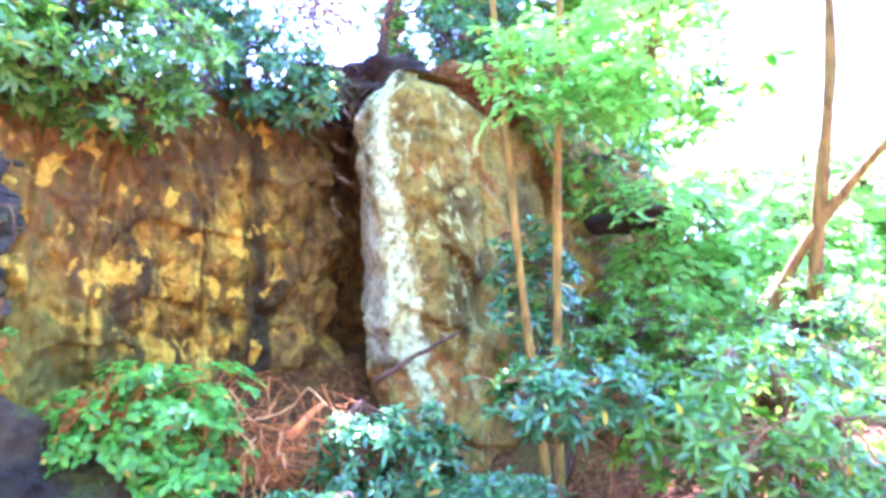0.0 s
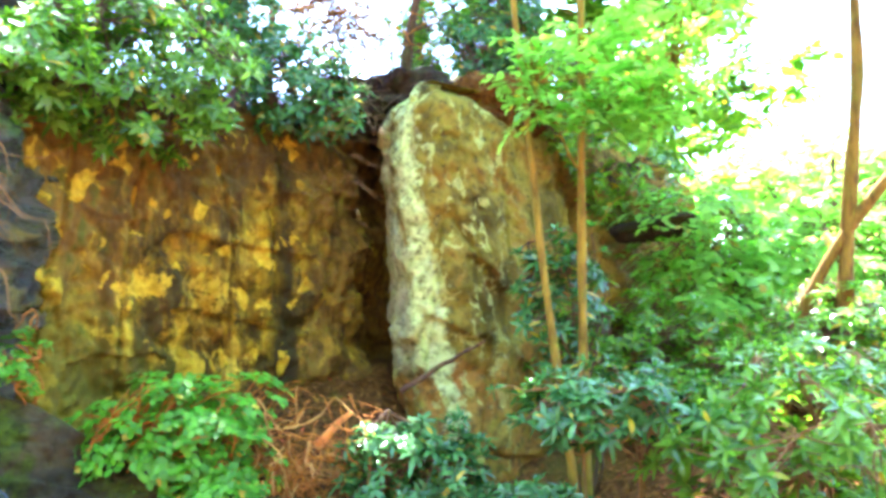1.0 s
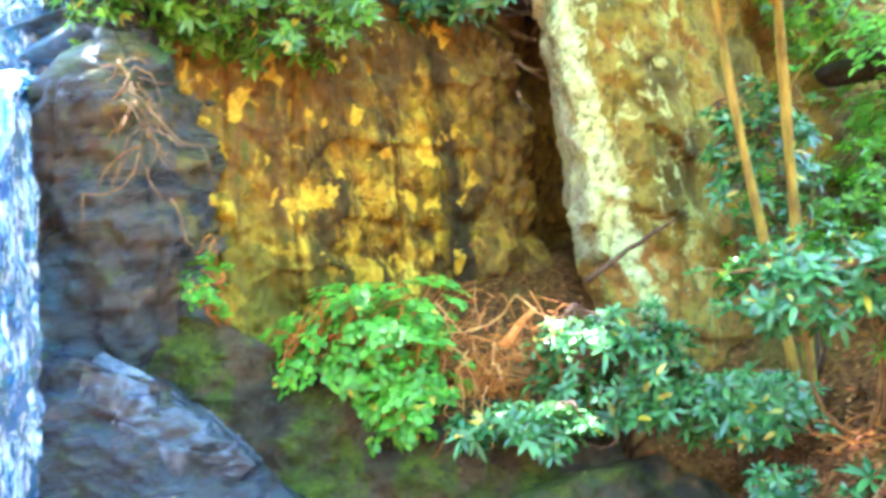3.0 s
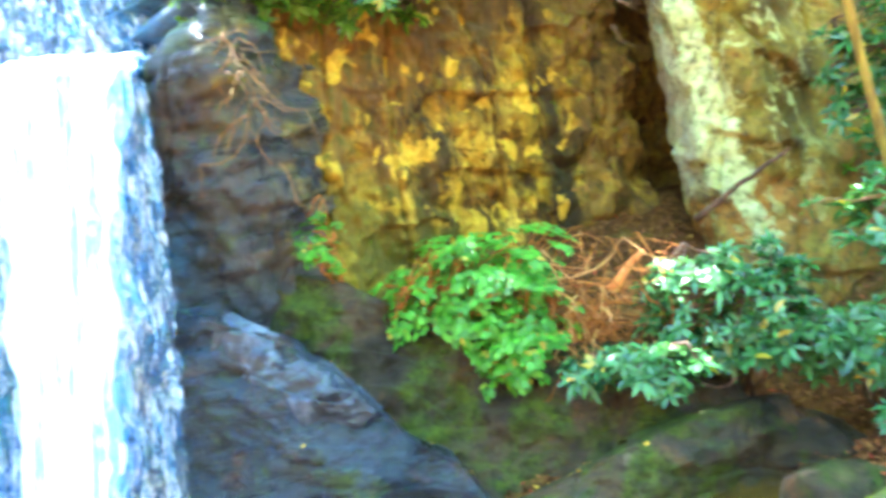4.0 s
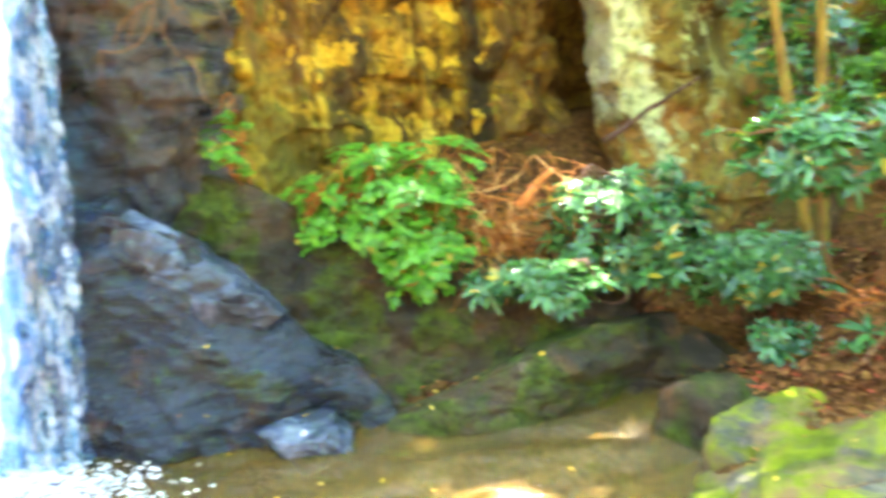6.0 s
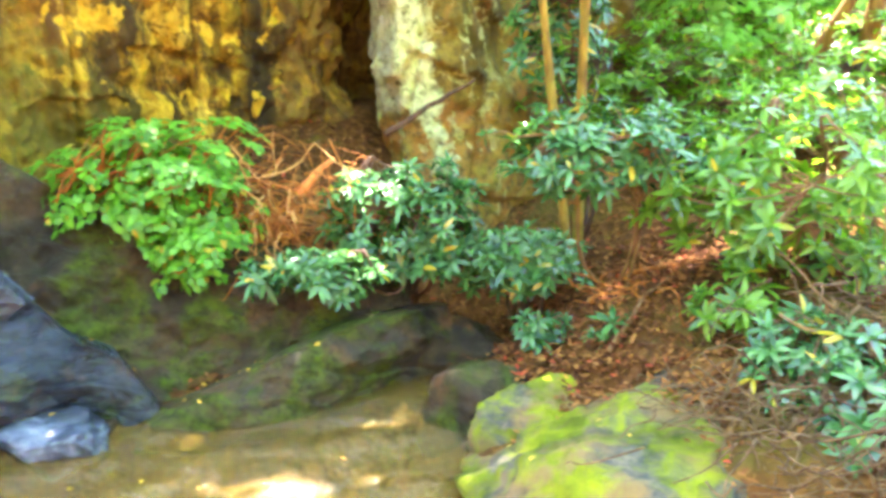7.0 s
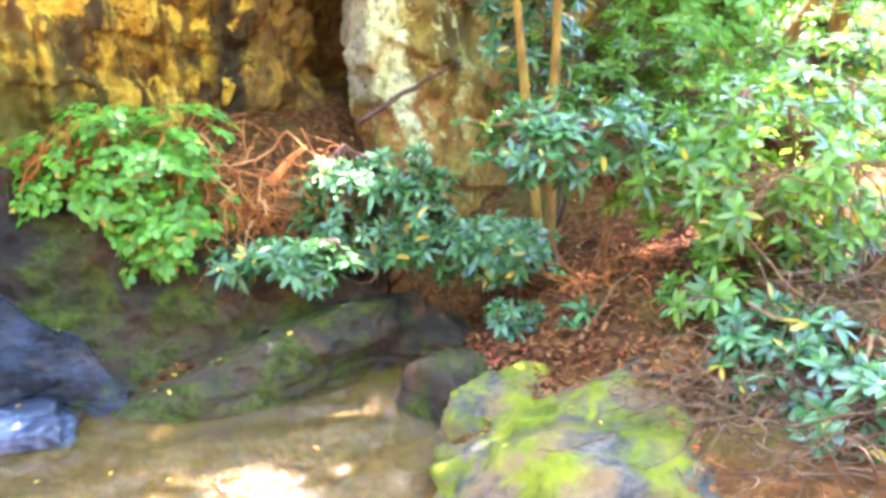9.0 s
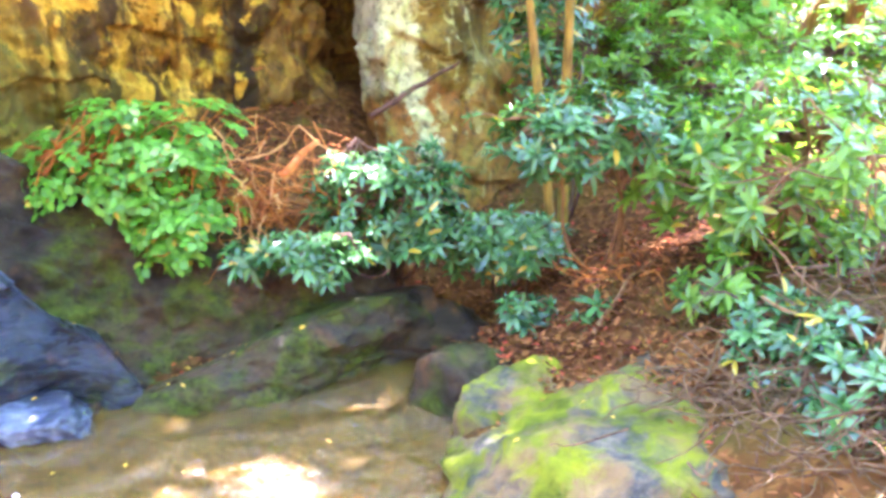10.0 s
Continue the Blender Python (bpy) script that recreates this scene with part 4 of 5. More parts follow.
def sheet(points, widths, across, along, seed, bulge=0.06):
    """A curtain of water over a falling centre line, with hanging folds."""
    pts = np.array(points, float)
    seg = np.r_[0, np.cumsum(np.linalg.norm(np.diff(pts, axis=0), axis=1))]
    us = np.linspace(0, seg[-1], along)
    c = np.stack([np.interp(us, seg, pts[:, k]) for k in range(3)], 1)
    for _ in range(6):
        c[1:-1] = (c[:-2] + 2 * c[1:-1] + c[2:]) / 4
    w = np.interp(us, seg, widths)
    V = []
    for j in range(along):
        for i in range(across):
            a = i / (across - 1) - 0.5
            p = Vector((a * 6 + seed, us[j] * 0.5, seed))
            d = bulge * (noise.fractal(p * 1.6, 0.8, 2.0, 3)) + 0.03 * noise.noise(Vector((a * 22, us[j] * 1.2, seed)))
            edge = 0.10 * noise.noise(Vector((us[j] * 2.6, seed + (5 if a > 0 else 0), 0))) + 0.02 * noise.noise(Vector((us[j] * 9.0, seed + (5 if a > 0 else 0), 3)))
            tilt = SIDE * (1, 1, -2.0 * max(0.0, 1 - us[j] / 1.2))
            V.append(c[j] + tilt * (a * w[j] + edge * 2 * a) + OUT * (d + 0.10 * math.cos(a * math.pi)))
    idx = np.arange(len(V)).reshape(along, across)
    F = np.stack((idx[:-1, :-1], idx[:-1, 1:], idx[1:, 1:], idx[1:, :-1]), -1).reshape(-1, 4)
    return mesh_from("sheet", V, F)


def foam(rng, centre, spread, count, size):
    h = Heap()
    bm = bmesh.new()
    bmesh.ops.create_icosphere(bm, subdivisions=1, radius=1.0)
    v0 = np.array([v.co[:] for v in bm.verts])
    f0 = [[v.index for v in f.verts] for f in bm.faces]
    bm.free()
    for _ in range(count):
        s = size * rng.uniform(0.4, 1.2) * np.array((1.3, 1.0, 0.5))
        p = np.array(centre) + rng.normal(0, 0.5, 3) * np.array(spread)
        h.add(v0 * s + np.array((p[0], p[1], abs(p[2]))), f0)
    return h.mesh("foam")


def build_falls():
    rng = np.random.default_rng(3)
    fall = thing("waterfall", (-3.6, 2.9, 0), "white plunging waterfall over a dark wet rock ledge", "waterfall")
    back = Matrix.Translation((3.6, -2.9, 0))

    def hang(name, me, material, label=""):
        me.transform(back)
        return part(name, me, material, fall, label)
    def down(off, wide):
        o = OUT * off
        pts = np.array([(-3.80, 3.80, 2.96), (-3.58, 3.24, 2.92), (-3.53, 3.13, 2.80), (-3.55, 3.05, 2.4), (-3.62, 2.93, 1.4), (-3.78, 2.74, -0.03)])
        return pts + o, np.array((0.90, 0.88, 0.86, 0.78, 0.66, 0.56)) * wide
    for off, wide, sd, mat in ((0.0, 0.98, 1.0, FALL), (0.05, 0.84, 9.0, FALL), (0.08, 0.62, 4.0, FALL), (0.03, 1.0, 14.0, STRAND), (-0.03, 1.04, 19.0, STRAND)):
        pts, wd = down(off, wide)
        hang("curtain", sheet(pts, wd, 60, 160, sd), mat)
    hang("side_veil", sheet([(-3.2, 3.36, 2.72), (-3.2, 3.28, 2.3), (-3.22, 3.14, 1.4), (-3.38, 2.95, -0.03)], (0.12, 0.2, 0.26, 0.36), 24, 120, 17.0), STRAND, "thin broken veil of water")
    hang("splash", sheet([(-3.86, 2.45, 1.13), (-3.84, 2.40, 1.02), (-3.83, 2.38, 0.8), (-3.84, 2.36, 0.62)], (0.05, 0.11, 0.10, 0.06), 24, 50, 47.0, 0.12), RIBBON, "small white splash where the side stream strikes rock")
    hang("thin_film", sheet([(-4.0, 2.95, 2.75), (-4.02, 2.78, 2.3), (-4.05, 2.66, 1.2), (-4.1, 2.5, -0.03)], (0.22, 0.24, 0.28, 0.3), 30, 110, 41.0), STRAND, "thin film of water over rock")
    hang("upper_fall", sheet([(-4.3, 4.3, 4.4), (-4.25, 4.1, 4.2), (-4.15, 3.85, 2.96)], (0.95, 1.0, 1.15), 50, 80, 23.0), STRAND, "thin upper strands of water")
    hang("upper_strand", sheet([(-5.1, 3.65, 4.35), (-5.0, 3.6, 4.0), (-4.75, 3.5, 3.4), (-4.5, 3.42, 2.96)], (0.10, 0.11, 0.12, 0.14), 16, 60, 53.0), RIBBON, "single white strand beside the upper falls")
    hang("side_stream", sheet([(-4.18, 2.82, 2.9), (-4.14, 2.69, 2.6), (-4.07, 2.57, 1.7), (-3.86, 2.49, 1.15), (-3.83, 2.43, 0.9)], (0.10, 0.09, 0.10, 0.06, 0.05), 30, 130, 31.0), RIBBON, "narrow side stream")
    hang("side_spray", sheet([(-4.23, 2.79, 2.9), (-4.2, 2.67, 2.6), (-4.12, 2.53, 1.7), (-3.92, 2.45, 1.15), (-3.87, 2.37, 0.8), (-3.92, 2.33, -0.03)], (0.16, 0.16, 0.16, 0.12, 0.2, 0.36), 30, 130, 35.0), STRAND)
    tagged(hang("foam", foam(rng, (-3.6, 2.68, 0.0), (0.9, 0.26, 0.06), 2600, 0.014), FALL, "white foam at the foot of the falls"), kind="stuff")


build_falls()


# ---------- shrubs ----------
def shrub(name, label, category, root, centre, radii, count, seed, heaps, material, cluster, stems=6, single=120, size=1.0, bark=None, face=(0, -0.6, 0.6), group="", lumpy=0.9, thick=0.014):
    """A bush: stems from the root, twigs to every leaf cluster."""
    rng = np.random.default_rng(seed)
    ob = thing(name, root, label, category, group)
    base = np.array(root, float)
    spots = crown_spots(rng, centre, radii, count, face, lumpy)
    spots.sort(key=lambda q: q[0][1])
    ends, holders = [], []
    for _ in range(stems):
        d = rng.normal(0, 0.45, 3)
        end = np.array(centre) + d * np.array(radii)
        line = bend(base + rng.normal(0, 0.03, 3) * (1, 1, 0.2), end, rng, 0.07, 0.05, 9)
        v, f = tube(line - base, np.linspace(thick, thick * 0.4, 9), 6)
        holders.append((part("stem", mesh_from("stem", v, f), bark or DARK_BARK, ob), line))
        ends.append(line)
    nodes = np.concatenate([e[4:] for e in ends])
    twigs = Heap()
    for p, axis, spin, s in spots:
        near = nodes[np.argmin(np.linalg.norm(nodes - p, axis=1) + rng.uniform(0, 0.1, len(nodes)))]
        v, f = tube(bend(near, p, rng, 0.06, -0.05, 5) - base, np.linspace(0.006, 0.0028, 5), 4)
        twigs.add(v, f)
    tagged(part("twig_mass", twigs.mesh("twigs"), bark or DARK_BARK, ob), kind="stuff")
    foliage(ob, cluster, heaps, material, spots, single, size, holders)
    return ob


def rhodo(label, root, centre, radii, count, seed, material=None, **more):
    root = (root[0], root[1], ground_z(root[0], root[1]) - 0.02 if len(root) == 2 else root[2])
    return shrub("rhododendron", label, "shrub", root, centre, radii, count, seed, WHORLS, material or RHODO, "leaf_whorl", group="rhododendrons", **{"size": 0.74, **more})


rhodo("dark glossy rhododendron with sun-whitened leaves on the rock ledge", (-0.3, 4.75), (-0.34, 4.42, 0.9), (0.48, 0.28, 0.36), 220, 1, single=150)
rhodo("rhododendron branch reaching low over the mossy rocks", (-0.75, 4.6), (-0.80, 3.97, 0.68), (0.38, 0.17, 0.13), 72, 17, stems=4)
rhodo("low rhododendron with spreading dark leaves over the hollow", (0.4, 4.75), (0.36, 4.38, 0.64), (0.5, 0.28, 0.22), 120, 2, lumpy=1.3)
rhodo("slender rhododendron with blue-green leaves on bare bent stems", (0.9, 4.15), (0.72, 3.9, 1.36), (0.55, 0.34, 0.22), 135, 3, stems=3, bark=TWIG, thick=0.011)
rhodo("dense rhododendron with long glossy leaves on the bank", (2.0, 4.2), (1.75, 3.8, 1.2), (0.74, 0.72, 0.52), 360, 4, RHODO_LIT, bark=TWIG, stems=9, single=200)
rhodo("rhododendron overhanging the bank roots", (1.8, 2.95), (1.56, 2.72, 0.54), (0.42, 0.34, 0.28), 56, 5, bark=TWIG, stems=5, lumpy=1.8)
rhodo("dark rhododendron growing against the foot of the buttress", (0.85, 5.25), (0.66, 5.2, 2.0), (0.36, 0.22, 0.55), 120, 28, stems=5, single=60, lumpy=1.4)
rhodo("dark rhododendron sprig in the shade of the bank", (1.5, 3.15), (1.42, 2.98, 0.66), (0.24, 0.18, 0.13), 34, 29, stems=3, thick=0.007)
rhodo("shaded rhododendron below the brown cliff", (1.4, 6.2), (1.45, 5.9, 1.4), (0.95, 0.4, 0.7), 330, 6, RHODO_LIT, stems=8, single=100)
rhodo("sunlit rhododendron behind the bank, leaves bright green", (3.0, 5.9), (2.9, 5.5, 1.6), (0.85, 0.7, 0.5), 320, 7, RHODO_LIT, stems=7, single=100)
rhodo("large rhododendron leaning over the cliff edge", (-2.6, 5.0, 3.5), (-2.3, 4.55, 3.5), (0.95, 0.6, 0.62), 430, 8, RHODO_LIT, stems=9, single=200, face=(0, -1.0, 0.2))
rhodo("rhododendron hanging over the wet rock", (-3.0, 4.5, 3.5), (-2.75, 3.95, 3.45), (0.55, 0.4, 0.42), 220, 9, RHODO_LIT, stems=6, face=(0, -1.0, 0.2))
rhodo("rhododendron above the dark recess", (-1.5, 6.0, 3.7), (-1.45, 5.55, 3.7), (0.5, 0.4, 0.45), 160, 10, stems=6, face=(0, -1.0, 0.2))
rhodo("sparse rhododendron shoots trailing over the brow above the recess", (-1.15, 6.0, 3.7), (-1.08, 5.55, 3.62), (0.36, 0.25, 0.36), 60, 30, stems=5, single=60, lumpy=1.5, face=(0, -1.0, 0.2))
rhodo("rhododendron high on the cliff top, leaves against the sky", (-2.2, 6.0, 3.6), (-2.3, 5.5, 4.5), (0.7, 0.5, 0.45), 220, 13, stems=7, face=(0, -1.0, 0.2))
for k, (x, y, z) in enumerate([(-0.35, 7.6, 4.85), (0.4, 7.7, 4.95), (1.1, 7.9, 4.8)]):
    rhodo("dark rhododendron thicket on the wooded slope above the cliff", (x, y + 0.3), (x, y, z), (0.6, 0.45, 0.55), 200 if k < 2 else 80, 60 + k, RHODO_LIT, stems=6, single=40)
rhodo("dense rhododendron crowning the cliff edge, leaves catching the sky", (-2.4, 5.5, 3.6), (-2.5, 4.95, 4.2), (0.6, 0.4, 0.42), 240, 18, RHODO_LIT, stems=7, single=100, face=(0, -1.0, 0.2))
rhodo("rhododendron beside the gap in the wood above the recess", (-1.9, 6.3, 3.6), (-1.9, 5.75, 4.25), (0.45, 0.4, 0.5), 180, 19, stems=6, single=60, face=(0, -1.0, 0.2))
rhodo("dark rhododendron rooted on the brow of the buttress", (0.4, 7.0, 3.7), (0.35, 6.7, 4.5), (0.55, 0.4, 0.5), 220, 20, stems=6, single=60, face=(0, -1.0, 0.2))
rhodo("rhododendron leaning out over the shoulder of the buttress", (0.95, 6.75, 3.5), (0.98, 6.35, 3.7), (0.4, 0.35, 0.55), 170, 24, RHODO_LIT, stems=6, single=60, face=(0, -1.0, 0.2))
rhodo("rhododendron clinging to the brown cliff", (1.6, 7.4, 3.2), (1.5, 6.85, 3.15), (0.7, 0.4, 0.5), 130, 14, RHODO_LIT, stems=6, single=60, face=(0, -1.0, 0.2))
rhodo("small rhododendron seedling in leaf litter", (0.48, 3.95), (0.46, 3.9, 0.42), (0.18, 0.12, 0.1), 14, 11, stems=2, thick=0.006)
rhodo("rhododendron shoots hanging over the bank roots", (1.9, 2.5), (1.6, 2.4, 0.55), (0.35, 0.3, 0.25), 50, 16, stems=4)
rhodo("shaded rhododendron shoots among bare roots at the foot of the bank", (1.75, 2.1), (1.8, 2.1, 0.36), (0.35, 0.22, 0.16), 46, 25, stems=4)
rhodo("low rhododendron shoots at the edge of the bank", (1.3, 3.45), (1.28, 3.4, 0.72), (0.22, 0.18, 0.14), 22, 15, RHODO_LIT, stems=3, thick=0.007)
rhodo("small rhododendron seedling beside the mossy boulder", (0.78, 3.72), (0.78, 3.7, 0.45), (0.09, 0.09, 0.07), 4, 12, stems=1, thick=0.005)

shrub("shrub", "bright green broad-leaved shrub spilling over the rock ledge", "shrub", (-1.75, 4.6, ground_z(-1.75, 4.6)), (-1.76, 4.25, 1.12), (0.56, 0.32, 0.42), 480, 21, SHRUB_SPRAYS, FERN_GREEN, "leaf_spray", stems=7, single=220, size=0.92, bark=ROOT, lumpy=1.7)
shrub("shrub", "trailing green shoots hanging down the mossy rock", "shrub", (-1.5, 4.45, ground_z(-1.5, 4.45)), (-1.5, 4.1, 0.80), (0.2, 0.14, 0.26), 90, 27, SHRUB_SPRAYS, FERN_GREEN, "leaf_spray", stems=4, single=60, bark=ROOT, lumpy=1.5, thick=0.008)
shrub("small_plant", "small bright green plant growing from the damp cliff foot", "plant", (-2.55, 4.05, 1.32), (-2.56, 3.9, 1.64), (0.13, 0.1, 0.24), 38, 26, SHRUB_SPRAYS, FERN_GREEN, "leaf_spray", stems=3, single=34, size=0.6, bark=ROOT, thick=0.006)
shrub("shrub", "backlit yellow-green shrub at the clearing's edge", "shrub", (3.4, 7.2, ground_z(3.4, 7.2)), (3.3, 7.0, 2.2), (1.1, 0.8, 0.9), 300, 22, SPRAYS, MAPLE, "leaf_spray", stems=8, single=120, size=1.3)
shrub("shrub", "backlit green shrub below the brown cliff", "shrub", (2.2, 6.7, ground_z(2.2, 6.7)), (2.1, 6.5, 2.3), (0.7, 0.5, 0.8), 240, 23, SPRAYS, MAPLE, "leaf_spray", stems=7, single=120, size=1.2)


# ---------- trees ----------
def tree(name, label, line, radii, limbs, clumps, seed, bark, heaps, material, cluster, single=150, size=1.0, sides=9, flat=True):
    """A trunk, limbs (start height share, end point), and leaf clusters round the given crowns."""
    rng = np.random.default_rng(seed)
    base = np.array(line[0], float)
    ob = thing(name, base, label, "tree")
    pts = np.array(line, float)
    seg = np.r_[0, np.cumsum(np.linalg.norm(np.diff(pts, axis=0), axis=1))]
    us = np.linspace(0, seg[-1], 40)
    trunk = np.stack([np.interp(us, seg, pts[:, k]) for k in range(3)], 1)
    for _ in range(8):
        trunk[1:-1] = (trunk[:-2] + 2 * trunk[1:-1] + trunk[2:]) / 4
    trunk[1:, :2] += 0.25 * radii[0] * np.cumsum(rng.normal(0, 0.35, (39, 2)), axis=0) * 0.3
    r = np.interp(us, seg, np.interp(np.linspace(0, 1, len(seg)), np.linspace(0, 1, len(radii)), radii))
    r *= 1 + 0.1 * np.sin(us * 7 + seed)
    v, f = tube(trunk - base, r, sides)
    holders = [(part("trunk", mesh_from("trunk", v, f), bark, ob), trunk)]
    nodes = [trunk[25:]]
    for share, end, thick in limbs:
        a = trunk[int(share * 39)]
        limb = bend(a, end, rng, 0.05, 0.06, 10)
        v, f = tube(limb - base, np.linspace(thick, thick * 0.3, 10), 6)
        holders.append((part("limb", mesh_from("limb", v, f), bark, ob), limb))
        nodes.append(limb[2:])
    nodes = np.concatenate(nodes)
    twigs, spots = Heap(), []
    for centre, rad, count in clumps:
        for p, axis, spin, s in crown_spots(rng, centre, rad, count, (0, 0, 1.0) if flat else (0, -0.4, 0.4)):
            if flat:
                axis = np.array((0, 0, 1.0)) + rng.normal(0, 0.3, 3)
            near = nodes[np.argmin(np.linalg.norm(nodes - p, axis=1))]
            v, f = tube(bend(near, p, rng, 0.06, 0.04, 4) - base, np.linspace(0.006, 0.002, 4), 4)
            twigs.add(v, f)
            spots.append((p, axis, spin, s))
    if spots:
        tagged(part("twig_mass", twigs.mesh("twigs"), bark, ob), kind="stuff")
        spots.sort(key=lambda q: q[0][1])
        foliage(ob, cluster, heaps, material, spots, single, size, holders)
    return ob


tree("sapling", "slender leaning sapling with mossy yellow-brown bark", [(0.72, 4.75, 0.35), (0.68, 4.75, 0.8), (0.60, 4.77, 1.4), (0.50, 4.77, 2.15), (0.44, 4.78, 3.0), (0.32, 4.79, 4.05), (0.3, 4.8, 6.5)], (0.034, 0.026, 0.018),
     [(0.75, (0.1, 4.4, 4.6), 0.012)], [((0.3, 4.8, 5.9), (0.9, 0.9, 0.7), 120)], 31, BARK, SPRAYS, MAPLE, "leaf_spray", 60)
# the last clump is added out of view to keep sun off the bank
tree("sapling", "straight sapling with golden-brown bark and light green leaves", [(0.80, 4.94, 0.4), (0.79, 4.94, 1.6), (0.80, 4.94, 2.6), (0.83, 4.93, 4.1), (0.85, 4.95, 7.2)], (0.036, 0.03, 0.02),
     [(0.42, (1.35, 4.55, 3.55), 0.013), (0.36, (0.45, 4.5, 3.35), 0.011), (0.5, (1.5, 4.8, 4.2), 0.013), (0.3, (1.05, 4.7, 2.62), 0.006)],
     [((0.48, 4.55, 3.4), (0.22, 0.28, 0.34), 50), ((1.08, 4.5, 3.22), (0.36, 0.36, 0.26), 110), ((1.35, 4.8, 3.75), (0.6, 0.5, 0.35), 140), ((0.9, 4.9, 6.6), (0.8, 0.8, 0.6), 100), ((1.0, 5.4, 6.4), (0.55, 0.5, 0.4), 90)], 32, BARK, SPRAYS, MAPLE, "leaf_spray", 230)
# all clumps but the first are unseen boughs, added to shade the near bank
tree("tree", "tree with rough golden bark standing against the bright sky", [(2.75, 5.35, 1.0), (2.77, 5.35, 1.9), (2.82, 5.3, 2.7), (2.93, 5.26, 3.6), (2.90, 5.24, 4.3), (2.95, 5.2, 7.5)], (0.065, 0.055, 0.045, 0.035),
     [(0.6, (3.6, 5.6, 6.2), 0.03), (0.7, (2.4, 5.0, 6.6), 0.025), (0.8, (2.3, 2.6, 7.3), 0.03), (0.9, (0.3, 2.2, 7.6), 0.03), (0.85, (1.6, 5.9, 7.1), 0.02), (0.66, (2.3, 2.9, 5.6), 0.025)], [((3.1, 5.3, 7.0), (0.9, 0.9, 0.7), 90), ((2.4, 2.8, 7.4), (1.5, 1.3, 0.6), 240), ((0.3, 2.2, 7.7), (1.4, 1.2, 0.5), 220), ((1.6, 5.9, 7.2), (0.8, 0.5, 0.3), 170), ((2.3, 2.9, 5.3), (1.2, 1.0, 0.5), 280)], 33, OLD_BARK, SPRAYS, MAPLE, "leaf_spray", 60)
tree("tree", "leaning trunk with sun-flecked bark crossing its neighbour", [(2.35, 5.5, 1.1), (2.45, 5.48, 1.75), (2.72, 5.35, 2.35), (3.1, 5.18, 2.9), (3.9, 5.0, 3.8), (4.6, 4.9, 5.2)], (0.05, 0.045, 0.04, 0.03),
     [(0.8, (4.6, 4.4, 4.9), 0.02)], [((4.6, 4.9, 5.4), (0.9, 0.9, 0.6), 90)], 34, OLD_BARK, SPRAYS, MAPLE, "leaf_spray", 40)


# clumps after the first are added out of view to shape the sun patches
tree("tree", "dark crooked tree rooted on top of the buttress", [(-0.55, 6.9, 3.75), (-0.62, 6.95, 4.3), (-0.5, 7.0, 5.0), (-0.2, 7.2, 6.2), (0.1, 7.3, 7.6)], (0.07, 0.05, 0.04, 0.03),
     [(0.5, (0.7, 7.2, 7.2), 0.025), (0.6, (0.1, 5.9, 7.3), 0.025), (0.25, (-0.1, 6.6, 4.7), 0.015)], [((0.3, 7.1, 7.3), (0.95, 0.85, 0.55), 190), ((-0.25, 5.95, 7.3), (0.75, 0.55, 0.35), 150), ((0.6, 5.9, 7.0), (0.6, 0.5, 0.35), 80), ((-0.5, 7.05, 7.3), (0.25, 0.3, 0.2), 55), ((-0.55, 6.3, 7.3), (0.22, 0.28, 0.2), 48)], 35, DARK_BARK, SPRAYS, MAPLE, "leaf_spray", 20)
# small clumps after the crown are unseen, set to cut sun into flecks
tree("tree", "slim dark tree on the cliff top", [(-2.1, 7.3, 3.7), (-2.0, 7.25, 5.0), (-2.2, 7.2, 7.6)], (0.06, 0.04, 0.03),
     [(0.6, (-2.9, 7.0, 7.3), 0.025), (0.7, (-1.7, 6.0, 7.4), 0.025), (0.75, (-4.4, 4.9, 7.2), 0.025)], [((-2.55, 7.15, 7.3), (1.0, 0.72, 0.55), 230), ((-1.6, 5.55, 7.3), (0.8, 0.4, 0.35), 110), ((-0.95, 5.5, 7.3), (0.5, 0.3, 0.3), 80), ((-0.8, 6.52, 7.3), (0.45, 0.08, 0.12), 36), ((-1.1, 6.56, 7.3), (0.42, 0.05, 0.08), 30), ((-1.55, 6.66, 7.3), (0.32, 0.12, 0.12), 45), ((-4.55, 4.75, 7.2), (0.5, 0.45, 0.25), 120)], 36, DARK_BARK, SPRAYS, MAPLE, "leaf_spray", 20)


def wood_tree(x, y, z, height, spread, seed, material=None, lean=0.0):
    """A tree of the wood on the slope and plateau, or an unseen one that blocks light."""
    rng = np.random.default_rng(seed)
    top = (x + lean, y, z + height)
    limbs, clumps = [], []
    for k in range(6):
        a = rng.uniform(0, 6.28)
        e = (x + lean * 0.7 + math.cos(a) * spread * 0.8, y + math.sin(a) * spread * 0.8, z + height * rng.uniform(0.5, 0.95))
        limbs.append((rng.uniform(0.35, 0.8), e, 0.03))
        clumps.append((e, (spread * 0.55, spread * 0.55, spread * 0.4), 45))
    return tree("tree", "woodland tree, in view or added unseen to block light, with thin dark trunk and loose green crown", [(x, y, z - 0.1), (x + lean * 0.3, y, z + height * 0.4), top], (0.09, 0.06, 0.03), limbs, clumps, seed, DARK_BARK, BIG_SPRAYS, material or MAPLE, "leaf_spray", 20, flat=True)


